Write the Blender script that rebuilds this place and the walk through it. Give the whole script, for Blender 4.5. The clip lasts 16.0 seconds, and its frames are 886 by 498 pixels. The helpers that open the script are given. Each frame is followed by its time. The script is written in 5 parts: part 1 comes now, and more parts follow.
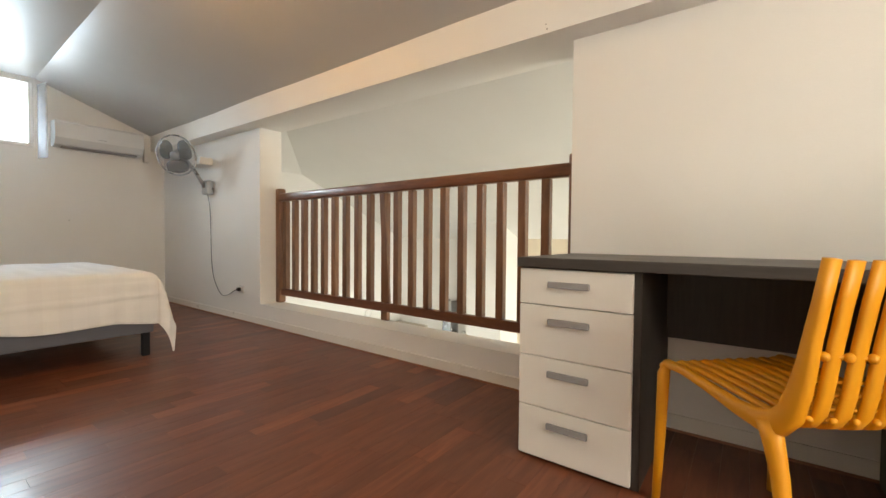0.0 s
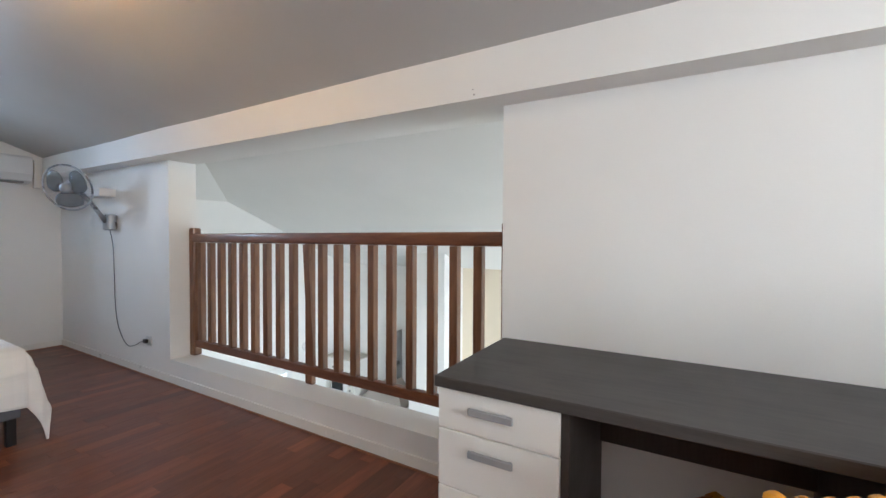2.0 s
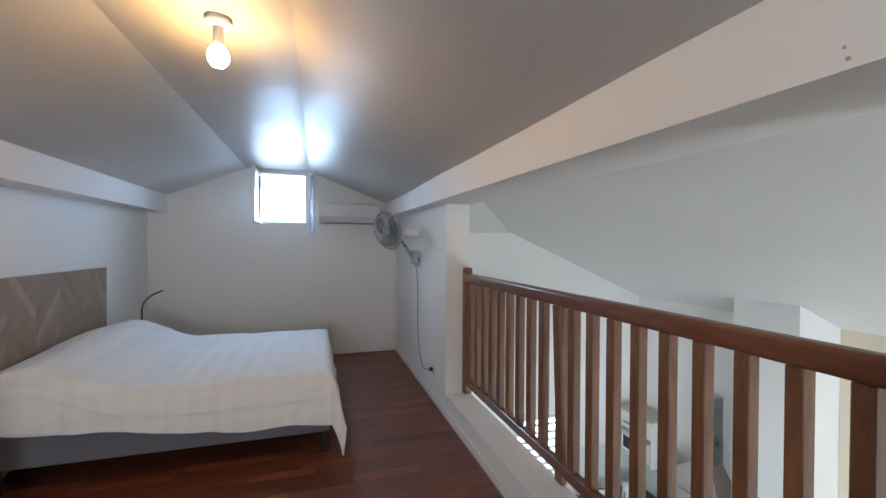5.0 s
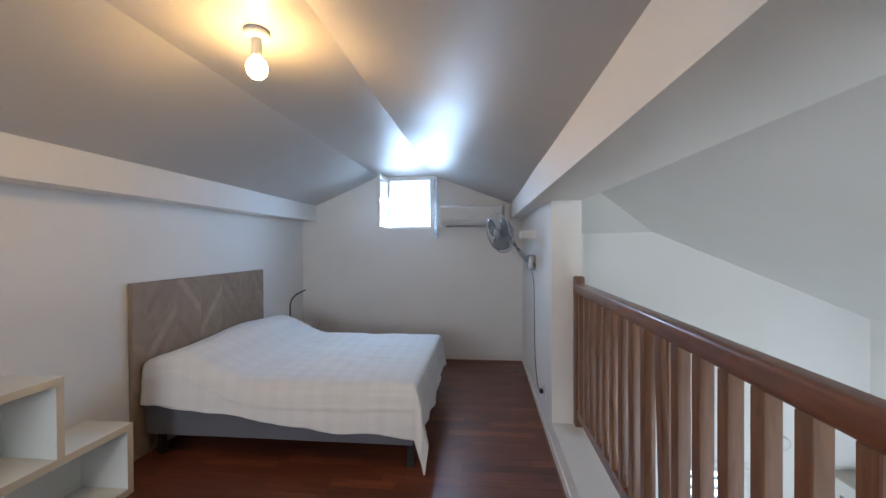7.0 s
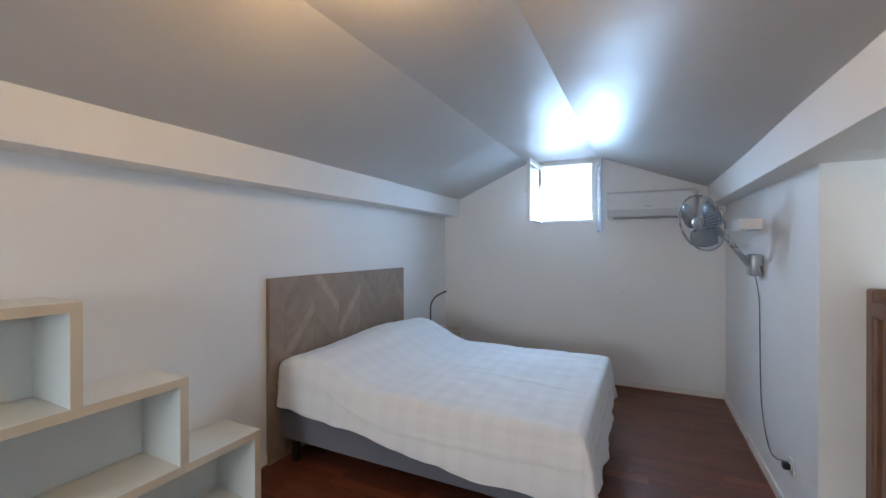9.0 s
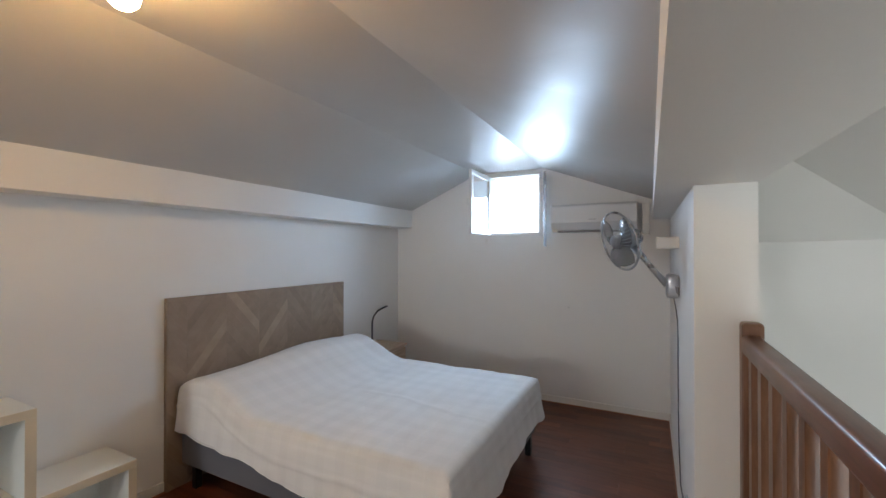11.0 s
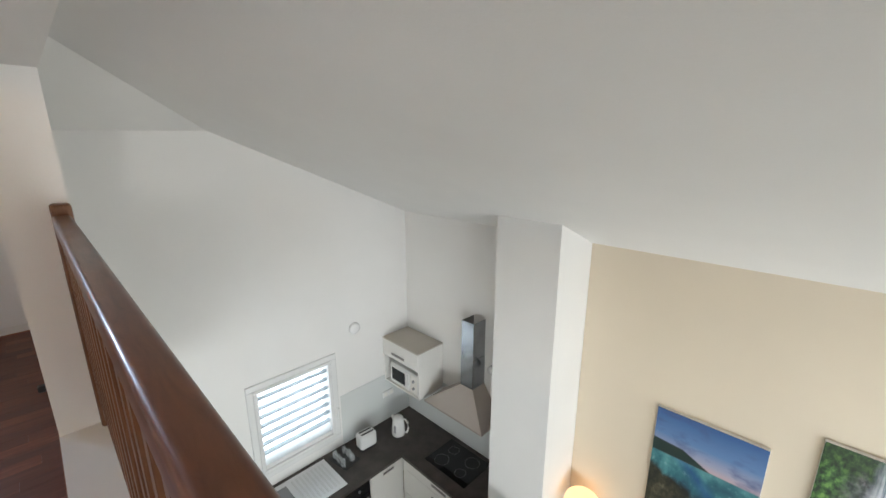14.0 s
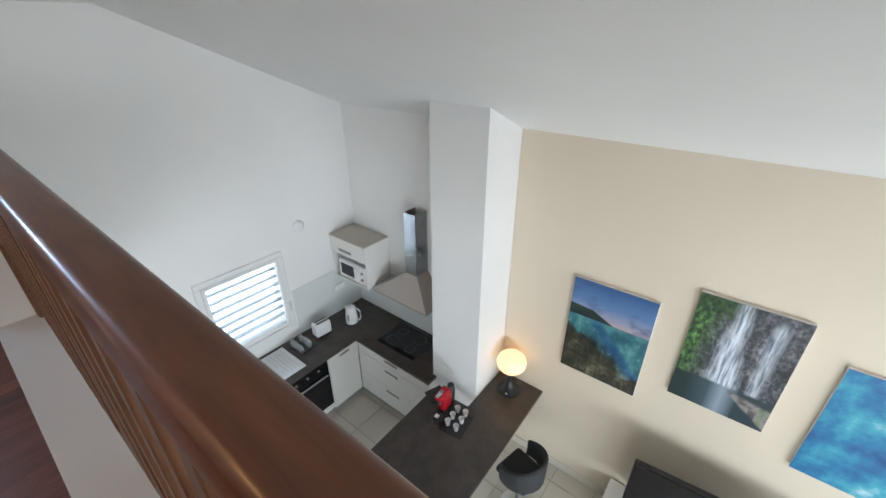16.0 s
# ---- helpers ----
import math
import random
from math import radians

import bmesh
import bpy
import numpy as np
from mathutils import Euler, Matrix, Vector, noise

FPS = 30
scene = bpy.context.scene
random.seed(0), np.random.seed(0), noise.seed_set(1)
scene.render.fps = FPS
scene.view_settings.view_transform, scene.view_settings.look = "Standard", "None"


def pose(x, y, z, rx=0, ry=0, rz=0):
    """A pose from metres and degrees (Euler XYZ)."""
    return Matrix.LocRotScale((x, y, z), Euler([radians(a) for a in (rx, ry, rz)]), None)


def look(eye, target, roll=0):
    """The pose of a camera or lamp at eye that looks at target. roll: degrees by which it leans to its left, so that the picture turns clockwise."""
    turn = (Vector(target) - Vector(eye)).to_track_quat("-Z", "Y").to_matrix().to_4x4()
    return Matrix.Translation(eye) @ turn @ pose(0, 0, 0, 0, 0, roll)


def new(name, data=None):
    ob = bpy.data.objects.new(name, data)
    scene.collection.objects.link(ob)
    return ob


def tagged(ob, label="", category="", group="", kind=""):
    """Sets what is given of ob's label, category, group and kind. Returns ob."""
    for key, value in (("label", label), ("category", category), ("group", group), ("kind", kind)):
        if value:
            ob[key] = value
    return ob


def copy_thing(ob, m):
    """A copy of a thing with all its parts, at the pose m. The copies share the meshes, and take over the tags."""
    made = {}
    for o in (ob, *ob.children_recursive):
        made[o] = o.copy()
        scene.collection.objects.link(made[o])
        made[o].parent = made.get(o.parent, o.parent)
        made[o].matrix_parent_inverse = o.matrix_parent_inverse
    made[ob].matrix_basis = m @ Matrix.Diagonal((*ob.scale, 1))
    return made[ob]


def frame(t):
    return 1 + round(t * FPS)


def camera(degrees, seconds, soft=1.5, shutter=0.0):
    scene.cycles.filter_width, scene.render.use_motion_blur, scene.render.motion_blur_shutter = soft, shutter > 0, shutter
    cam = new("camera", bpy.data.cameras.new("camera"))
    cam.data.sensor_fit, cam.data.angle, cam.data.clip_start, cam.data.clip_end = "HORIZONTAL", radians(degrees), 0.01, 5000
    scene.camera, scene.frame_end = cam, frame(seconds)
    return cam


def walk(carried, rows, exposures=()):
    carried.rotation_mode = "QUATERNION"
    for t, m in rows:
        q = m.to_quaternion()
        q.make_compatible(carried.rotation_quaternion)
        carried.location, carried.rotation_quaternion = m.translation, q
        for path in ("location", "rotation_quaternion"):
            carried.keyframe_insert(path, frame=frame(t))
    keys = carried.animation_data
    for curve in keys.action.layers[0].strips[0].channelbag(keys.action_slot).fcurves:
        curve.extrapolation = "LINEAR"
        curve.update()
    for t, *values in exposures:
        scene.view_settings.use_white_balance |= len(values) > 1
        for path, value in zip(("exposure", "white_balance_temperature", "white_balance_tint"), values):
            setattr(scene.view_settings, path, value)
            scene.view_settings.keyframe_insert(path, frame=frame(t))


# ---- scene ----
cam = camera(95.0, 16.0)
PATH = [
    (0, (0.334, 0.174, 0.831), (-0.866, 1.773, 0.781), 0.5),
    (0.5, (0.321, 0.191, 0.864), (-0.652, 1.936, 0.798), 0.5),
    (1, (0.317, 0.183, 0.885), (-0.536, 1.991, 0.821), 0.7),
    (1.5, (0.338, 0.285, 1.036), (-0.535, 2.083, 0.976), 0.6),
    (2, (0.331, 0.443, 1.211), (-0.682, 2.167, 1.166), 0.3),
    (2.5, (0.236, 0.503, 1.295), (-0.926, 2.131, 1.264), 0.3),
    (3, (0.187, 0.56, 1.36), (-1.164, 2.034, 1.348), 0.3),
    (3.5, (0.141, 0.667, 1.351), (-1.406, 1.935, 1.365), 0.9),
    (4, (0.13, 0.886, 1.414), (-1.595, 1.896, 1.409), -0.1),
    (4.5, (0.096, 0.991, 1.476), (-1.738, 1.788, 1.462), 0.1),
    (6.8, (-0.234, 1.697, 1.529), (-2.23, 1.563, 1.508), -0.4),
    (7, (-0.25, 1.704, 1.53), (-2.24, 1.5, 1.513), -0.3),
    (7.5, (-0.308, 1.695, 1.512), (-2.271, 1.31, 1.499), -0.2),
    (8, (-0.416, 1.619, 1.499), (-2.329, 1.036, 1.486), -0.2),
    (8.5, (-0.651, 1.519, 1.485), (-2.487, 0.725, 1.473), -0.2),
    (8.7, (-0.775, 1.465, 1.477), (-2.575, 0.594, 1.46), -0.1),
    (11, (-1.334, 2.037, 1.58), (-3.118, 1.125, 1.593), -0.0),
    (11.5, (-1.189, 2.101, 1.596), (-3.174, 1.842, 1.583), -0.3),
    (12, (-1.131, 2.14, 1.587), (-3.079, 2.578, 1.529), -0.3),
    (12.5, (-1.033, 2.203, 1.599), (-2.759, 3.206, 1.476), -0.1),
    (13, (-0.988, 2.184, 1.585), (-2.452, 3.532, 1.386), 0.2),
    (13.5, (-0.917, 2.278, 1.566), (-2.313, 3.67, 1.227), 0.1),
    (14, (-0.88, 2.307, 1.552), (-2.239, 3.687, 1.052), 0.0),
    (14.5, (-0.816, 2.307, 1.502), (-2.143, 3.662, 0.865), 0.1),
    (15, (-0.744, 2.307, 1.478), (-2.029, 3.635, 0.715), 0.1),
    (15.3, (-0.728, 2.305, 1.471), (-1.97, 3.639, 0.647), -0.1),
    (15.5, (-0.694, 2.317, 1.482), (-1.908, 3.648, 0.615), -0.2),
    (16, (-0.664, 2.32, 1.461), (-1.761, 3.71, 0.532), 0.0),
]
EXPO = [(0.0, 1.0, 7500, 7), (0.5, 1.15, 6250, 7), (1.0, 1.18, 5900, 6), (1.5, 1.05, 5800, 6), (2.5, 0.8, 5750, 7), (3.5, 0.57, 5700, 8), (4.5, 0.46, 5750, 8), (7.0, 0.52, 5600, 8), (8.5, 0.72, 5350, 6), (11.0, 0.55, 6100, 8), (11.5, 0.6, 6300, 8), (12.0, 0.52, 7300, 9), (12.5, 0.42, 7700, 10), (13.0, 0.58, 6550, 10), (13.5, 0.57, 6450, 10), (14.5, 0.5, 6100, 10), (16.0, 0.48, 5900, 10)]
walk(cam, [(t, look(eye, target, roll)) for t, eye, target, roll in PATH], EXPO)

# ---- world and light ----
G = -5.664
KG = -4.306
world = bpy.data.worlds.new("world")
scene.world = world
world.use_nodes = True
wn = world.node_tree.nodes
sky = wn.new("ShaderNodeTexSky")
sky.sky_type, sky.sun_disc, sky.sun_elevation, sky.sun_rotation = "NISHITA", False, radians(60), radians(307)
wn["Background"].inputs[1].default_value = 0.15
world.node_tree.links.new(sky.outputs[0], wn["Background"].inputs[0])
SUN_WAY = (0.40, -0.30, -0.87)
sun = new("sun", bpy.data.lights.new("sun", "SUN"))
sun.data.energy, sun.data.angle, sun.data.color = 4.0, radians(0.5), (1.0, 0.95, 0.88)
sun.matrix_world = look((0, 0, 10), (SUN_WAY[0], SUN_WAY[1], 10 + SUN_WAY[2]))


def area(name, eye, target, w, h, power, color):
    lamp = new(name, bpy.data.lights.new(name, "AREA"))
    lamp.data.shape, lamp.data.size, lamp.data.size_y = "RECTANGLE", w, h
    lamp.data.energy, lamp.data.color = power, color
    lamp.matrix_world = look(eye, target)
    return lamp


gable = area("gable_daylight", (G - 0.16, 0.70, 2.02), (-3.4, 0.30, 0.5), 0.48, 0.44, 16.5, (0.58, 0.77, 1.0))
gable.data.spread = radians(135)
# Its direction follows the shadows in the kitchen; the opening itself is unseen.
area("living_daylight", (3.45, 1.0, -1.5), (-3, 3.9, 0.5), 2.8, 1.9, 105, (0.96, 1.0, 0.99))
# Added to brighten the sloping ceiling; no garden window is seen.
area("ceiling_fill", (3.45, 3.6, -1.6), (-3, 3.6, 1.6), 2.1, 1.7, 50, (0.96, 1.0, 0.99))
# Added from an unseen side to even out the stub wall's faces.
area("stub_wall_fill", (1.6, -0.80, -1.45), (-0.3, 3.0, 0.3), 2.6, 1.9, 72, (0.96, 1.0, 0.98))
# Added behind the walk's start to brighten the mezzanine; no window is seen there.
area("mezzanine_fill", (2.55, 0.25, 1.5), (-2.5, -0.6, 1.0), 1.0, 0.9, 38, (1.0, 0.96, 0.91))


# ---- materials ----
def shader(name):
    m = bpy.data.materials.new(name)
    m.use_nodes = True
    nt = m.node_tree
    return m, nt, nt.nodes["Principled BSDF"]


def nd(nt, kind, **values):
    n = nt.nodes.new("ShaderNode" + kind)
    for k, v in values.items():
        n.inputs[k.replace("_", " ")].default_value = v
    return n


def ramp(nt, source, stops):
    r = nt.nodes.new("ShaderNodeValToRGB")
    while len(r.color_ramp.elements) < len(stops):
        r.color_ramp.elements.new(0.5)
    for e, (p, c) in zip(r.color_ramp.elements, stops):
        e.position, e.color = p, (*c, 1) if len(c) == 3 else c
    nt.links.new(source, r.inputs[0])
    return r.outputs[0]


def mix(nt, fac, a, b, blend="MIX"):
    m = nt.nodes.new("ShaderNodeMix")
    m.data_type, m.blend_type = "RGBA", blend
    for sock, v in ((m.inputs[0], fac), (m.inputs[6], a), (m.inputs[7], b)):
        if isinstance(v, bpy.types.NodeSocket):
            nt.links.new(v, sock)
        elif isinstance(v, (int, float)):
            sock.default_value = v
        else:
            sock.default_value = (*v, 1)
    return m.outputs[2]


def place(nt, scale=(1, 1, 1), space="Object"):
    tc, mp = nt.nodes.new("ShaderNodeTexCoord"), nt.nodes.new("ShaderNodeMapping")
    mp.inputs["Scale"].default_value = scale
    nt.links.new(tc.outputs[space], mp.inputs[0])
    return mp.outputs[0]


def noise_of(nt, vec, scale, detail=4.0, rough=0.55, distort=0.0):
    n = nd(nt, "TexNoise", Scale=scale, Detail=detail, Roughness=rough, Distortion=distort)
    nt.links.new(vec, n.inputs["Vector"])
    return n.outputs[0]


def bump(nt, bsdf, height, strength, distance=0.002):
    b = nd(nt, "Bump", Strength=strength, Distance=distance)
    nt.links.new(height, b.inputs["Height"])
    nt.links.new(b.outputs[0], bsdf.inputs["Normal"])


def paint(name, color, rough=0.6, vary=0.06, fine=140.0, relief=0.25, metal=0.0, dist=0.0015, coarse=1.3, spread=0.08):
    """A plain finish with wear at a coarse and a fine scale."""
    m, nt, b = shader(name)
    v = place(nt)
    big, small = noise_of(nt, v, coarse, 3), noise_of(nt, v, fine, 3)
    dark = tuple(c * (1 - vary) for c in color)
    light = tuple(min(1, c * (1 + vary * 0.5)) for c in color)
    c = ramp(nt, big, [(0.3, dark), (0.7, light)])
    nt.links.new(c, b.inputs["Base Color"])
    r = nd(nt, "MapRange", To_Min=max(0.02, rough - spread), To_Max=min(1, rough + spread))
    nt.links.new(noise_of(nt, v, 4.0), r.inputs[0])
    nt.links.new(r.outputs[0], b.inputs["Roughness"])
    b.inputs["Metallic"].default_value = metal
    if relief:
        bump(nt, b, small, relief, dist)
    return m


def wood(name, dark, light, rough=0.35, along=(1, 14, 14), scale=3.0, by_piece=0.0, relief=0.2, coat=0.0):
    m, nt, b = shader(name)
    v = place(nt, along)
    if by_piece:
        info = nt.nodes.new("ShaderNodeObjectInfo")
        add = nt.nodes.new("ShaderNodeVectorMath")
        add.operation = "MULTIPLY_ADD"
        comb = nt.nodes.new("ShaderNodeCombineXYZ")
        for i in range(3):
            nt.links.new(info.outputs["Random"], comb.inputs[i])
        nt.links.new(comb.outputs[0], add.inputs[0])
        add.inputs[1].default_value = (37, 91, 53)
        nt.links.new(v, add.inputs[2])
        v = add.outputs[0]
    grain = noise_of(nt, v, scale, 6, 0.6, 0.6)
    c = ramp(nt, grain, [(0.3, dark), (0.7, light)])
    if by_piece:
        tone = ramp(nt, info.outputs["Random"], [(0.0, (0.50, 0.46, 0.46)), (0.10, (0.78, 0.76, 0.76)), (0.85, (1.02, 1.0, 1.0)), (1.0, (1.6, 1.6, 1.5))])
        c = mix(nt, by_piece, c, tone, "MULTIPLY")
    nt.links.new(c, b.inputs["Base Color"])
    r = nd(nt, "MapRange", To_Min=rough - 0.08, To_Max=rough + 0.1)
    nt.links.new(noise_of(nt, place(nt), 5.0), r.inputs[0])
    nt.links.new(r.outputs[0], b.inputs["Roughness"])
    b.inputs["Coat Weight"].default_value = coat
    b.inputs["Coat Roughness"].default_value = 0.15
    bump(nt, b, grain, relief, 0.001)
    return m


def glow(name, color, strength):
    m, nt, b = shader(name)
    b.inputs["Base Color"].default_value = (*color, 1)
    b.inputs["Emission Color"].default_value = (*color, 1)
    b.inputs["Emission Strength"].default_value = strength
    return m


def glassy(name, color=(1, 1, 1), rough=0.02):
    m, nt, b = shader(name)
    b.inputs["Base Color"].default_value = (*color, 1)
    b.inputs["Roughness"].default_value = rough
    b.inputs["Transmission Weight"].default_value = 1.0
    b.inputs["IOR"].default_value = 1.45
    return m


WALL = paint("wall_paint", (0.80, 0.79, 0.77), 0.6, 0.03, 90, 0.25, dist=0.002)
# Darker than the walls: the bounce-lit ceiling's shade is put into its colour.
CEIL_SHADED = paint("shaded_ceiling_paint", (0.51, 0.50, 0.485), 0.43, 0.04, 60, 0.12, dist=0.002)
YELLOW = paint("sand_paint", (0.69, 0.60, 0.47), 0.6, 0.03, 90, 0.25)
TRIM = paint("white_trim", (0.78, 0.76, 0.72), 0.3, 0.04, 60, 0.1)
PLANK = wood("red_hardwood", (0.118, 0.034, 0.017), (0.195, 0.063, 0.030), 0.42, (1.6, 14, 14), 2.4, 0.8, 0.06, 0.1)
SUBFLOOR = paint("floor_joint", (0.02, 0.008, 0.006), 0.7)
RAILWOOD = wood("varnished_wood", (0.105, 0.034, 0.015), (0.190, 0.068, 0.030), 0.36, (2, 14, 14), 3.0, 0.0, 0.12, 0.3)
BALUSTER = wood("varnished_wood_upright", (0.12, 0.050, 0.024), (0.22, 0.102, 0.050), 0.36, (14, 14, 1.5), 3.0, 0.3, 0.12, 0.2)
EDGEWOOD = paint("worn_floor_edge", (0.30, 0.13, 0.07), 0.5, 0.2, 20)
DARKTOP = wood("dark_laminate", (0.035, 0.031, 0.029), (0.060, 0.054, 0.050), 0.42, (1.5, 18, 18), 3.0)
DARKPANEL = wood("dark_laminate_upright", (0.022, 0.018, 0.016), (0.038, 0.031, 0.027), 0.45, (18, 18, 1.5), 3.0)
WHITELAM = paint("white_laminate", (0.76, 0.745, 0.71), 0.35, 0.03, 30, 0.05)
GREYPLASTIC = paint("grey_plastic", (0.28, 0.28, 0.29), 0.4, 0.05)
ORANGE = paint("orange_plastic", (0.70, 0.295, 0.010), 0.5, 0.05, 260, 0.3, dist=0.0006)
EDGEBAND = paint("cream_edge_band", (0.66, 0.58, 0.44), 0.45, 0.03, 30, 0.05)
SHELFWHITE = paint("cream_laminate", (0.78, 0.77, 0.71), 0.4, 0.03, 30, 0.05)
SHELFIN = paint("white_laminate_inside", (0.78, 0.83, 0.82), 0.4, 0.03, 30, 0.05)
BEDGREY = paint("grey_fabric", (0.15, 0.15, 0.17), 0.9, 0.12, 320, 0.8, dist=0.001)
BLACKPLASTIC = paint("black_plastic", (0.015, 0.015, 0.017), 0.35, 0.1)
CORDGREY = paint("grey_cord", (0.10, 0.10, 0.11), 0.5, 0.05)
HANDLESTEEL = paint("dull_steel_handle", (0.27, 0.25, 0.24), 0.35, 0.08, 60, 0.1, metal=0.5)
STEEL = paint("brushed_steel", (0.55, 0.55, 0.56), 0.3, 0.08, 60, 0.1, metal=1.0)
CHROME = paint("silver_plastic", (0.42, 0.44, 0.47), 0.28, 0.06, 60, 0.05, metal=0.7)
SINKSTEEL = paint("satin_steel", (0.80, 0.80, 0.80), 0.42, 0.05, 60, 0.1, metal=0.6)
HOODMETAL = paint("taupe_metal", (0.36, 0.31, 0.27), 0.4, 0.06, 60, 0.05, metal=0.3)
WORKTOP = paint("slate_laminate", (0.058, 0.046, 0.040), 0.36, 0.35, 30, 0.15, coarse=7.0)
TILE = paint("cream_tile", (0.62, 0.57, 0.49), 0.3, 0.06, 20, 0.08, coarse=3.0)
GROUT = paint("grout", (0.34, 0.31, 0.27), 0.85)
SPLASH = paint("grey_splashback", (0.67, 0.69, 0.68), 0.2, 0.03, 20, 0.02)
BLACKGLASS = paint("black_glass", (0.006, 0.006, 0.008), 0.06, 0.1, 20, 0.0, spread=0.02)
WHITEGLOSS = paint("white_gloss_plastic", (0.78, 0.78, 0.77), 0.25, 0.02, 30, 0.02)
# A little darker than the white gloss plastic.
ACPLASTIC = paint("dull_white_plastic", (0.66, 0.67, 0.68), 0.4, 0.03, 30, 0.02)
FILLER = paint("grey_filler", (0.42, 0.40, 0.39), 0.8)
TOPBOARD = paint("beige_board", (0.52, 0.48, 0.42), 0.6, 0.05, 40, 0.1)
FLUE = paint("polished_flue", (0.36, 0.37, 0.38), 0.16, 0.15, 60, 0.1, metal=1.0, coarse=6.0)
REDGLOSS = paint("red_gloss_plastic", (0.38, 0.010, 0.018), 0.2, 0.05, 30, 0.02)
CHARCOAL = paint("charcoal_fabric", (0.035, 0.037, 0.04), 0.8, 0.2, 300, 0.6)
NIGHTWOOD = wood("light_oak", (0.30, 0.22, 0.15), (0.45, 0.34, 0.25), 0.5)
SHEER = paint("sheer_cloth", (0.80, 0.82, 0.86), 0.9, 0.02, 300, 0.3)
SHEER.node_tree.nodes["Principled BSDF"].inputs["Alpha"].default_value = 0.28
PANE = glassy("clear_glass")
TUMBLER = paint("thin_glass", (0.80, 0.84, 0.85), 0.1, 0.02, 30, 0.0, spread=0.05)
TUMBLER.node_tree.nodes["Principled BSDF"].inputs["Alpha"].default_value = 0.15
# White slats greyed: shade against the bright outside put into their colour.
LOUVRE = paint("backlit_grey_louvre", (0.24, 0.29, 0.31), 0.5, 0.02, 30, 0.02)
FANBLADE = paint("smoked_blade", (0.20, 0.24, 0.29), 0.15, 0.05, 30, 0.0, spread=0.03)
FANBLADE.node_tree.nodes["Principled BSDF"].inputs["Alpha"].default_value = 0.6
BULB = glow("bulb_glow", (1.0, 0.55, 0.18), 160.0)
GLOBE = glow("globe_glow", (1.0, 0.62, 0.30), 0.85)
ROOFOUT = paint("outside_paving", (0.45, 0.45, 0.44), 0.8, 0.1)

# herringbone board of the headboard: each strip an own tone
HEAD = wood("herringbone_board", (0.26, 0.195, 0.143), (0.34, 0.26, 0.195), 0.55, (4, 4, 4), 2.0, 0.42, 0.06)


def cloth():
    m, nt, b = shader("white_checked_cloth")
    v = place(nt)
    weave = noise_of(nt, v, 500, 2)
    sep = nt.nodes.new("ShaderNodeSeparateXYZ")
    nt.links.new(v, sep.inputs[0])
    bands = []
    for i in (0, 1, 2):
        w = nt.nodes.new("ShaderNodeMath")
        w.operation = "SINE"
        k = nt.nodes.new("ShaderNodeMath")
        k.operation = "MULTIPLY"
        k.inputs[1].default_value = 48.0
        nt.links.new(sep.outputs[i], k.inputs[0])
        nt.links.new(k.outputs[0], w.inputs[0])
        g = nt.nodes.new("ShaderNodeMath")
        g.operation = "GREATER_THAN"
        g.inputs[1].default_value = 0.1
        nt.links.new(w.outputs[0], g.inputs[0])
        bands.append(g.outputs[0])
    s1 = nt.nodes.new("ShaderNodeMath")
    s1.operation = "ADD"
    nt.links.new(bands[0], s1.inputs[0])
    nt.links.new(bands[1], s1.inputs[1])
    s2 = nt.nodes.new("ShaderNodeMath")
    s2.operation = "ADD"
    nt.links.new(s1.outputs[0], s2.inputs[0])
    nt.links.new(bands[2], s2.inputs[1])
    s3 = nt.nodes.new("ShaderNodeMath")
    s3.operation = "DIVIDE"
    s3.inputs[1].default_value = 3.0
    nt.links.new(s2.outputs[0], s3.inputs[0])
    c = ramp(nt, s3.outputs[0], [(0.0, (0.82, 0.82, 0.82)), (1.0, (0.765, 0.765, 0.765))])
    nt.links.new(c, b.inputs["Base Color"])
    b.inputs["Roughness"].default_value = 0.92
    bump(nt, b, weave, 0.4, 0.001)
    return m


CLOTH = cloth()


# ---- mesh helpers ----
def box(bm, x0, x1, y0, y1, z0, z1, r=0.0, seg=1, m=None):
    geo = bmesh.ops.create_cube(bm, size=1)
    vs = geo["verts"]
    for v in vs:
        v.co = Vector((x0 if v.co.x < 0 else x1, y0 if v.co.y < 0 else y1, z0 if v.co.z < 0 else z1))
        if m:
            v.co = m @ v.co
    if r:
        es = {e for v in vs for e in v.link_edges}
        bmesh.ops.bevel(bm, geom=list(es), offset=r, segments=seg, profile=0.5, affect="EDGES")
    return bm


def tube(bm, path, radius, n=10, cap=True):
    """A round bar along points; radius a number or a list."""
    rings = []
    pts = [Vector(p) for p in path]
    for i, p in enumerate(pts):
        way = (pts[min(i + 1, len(pts) - 1)] - pts[max(i - 1, 0)]).normalized()
        q = way.to_track_quat("Z", "Y")
        rr = radius[i] if isinstance(radius, (list, tuple)) else radius
        rings.append([bm.verts.new(p + q @ Vector((rr * math.cos(a), rr * math.sin(a), 0))) for a in [2 * math.pi * k / n for k in range(n)]])
    for a, b in zip(rings, rings[1:]):
        for k in range(n):
            bm.faces.new((a[k], a[(k + 1) % n], b[(k + 1) % n], b[k]))
    if cap:
        bm.faces.new(list(reversed(rings[0])))
        bm.faces.new(rings[-1])
    return bm


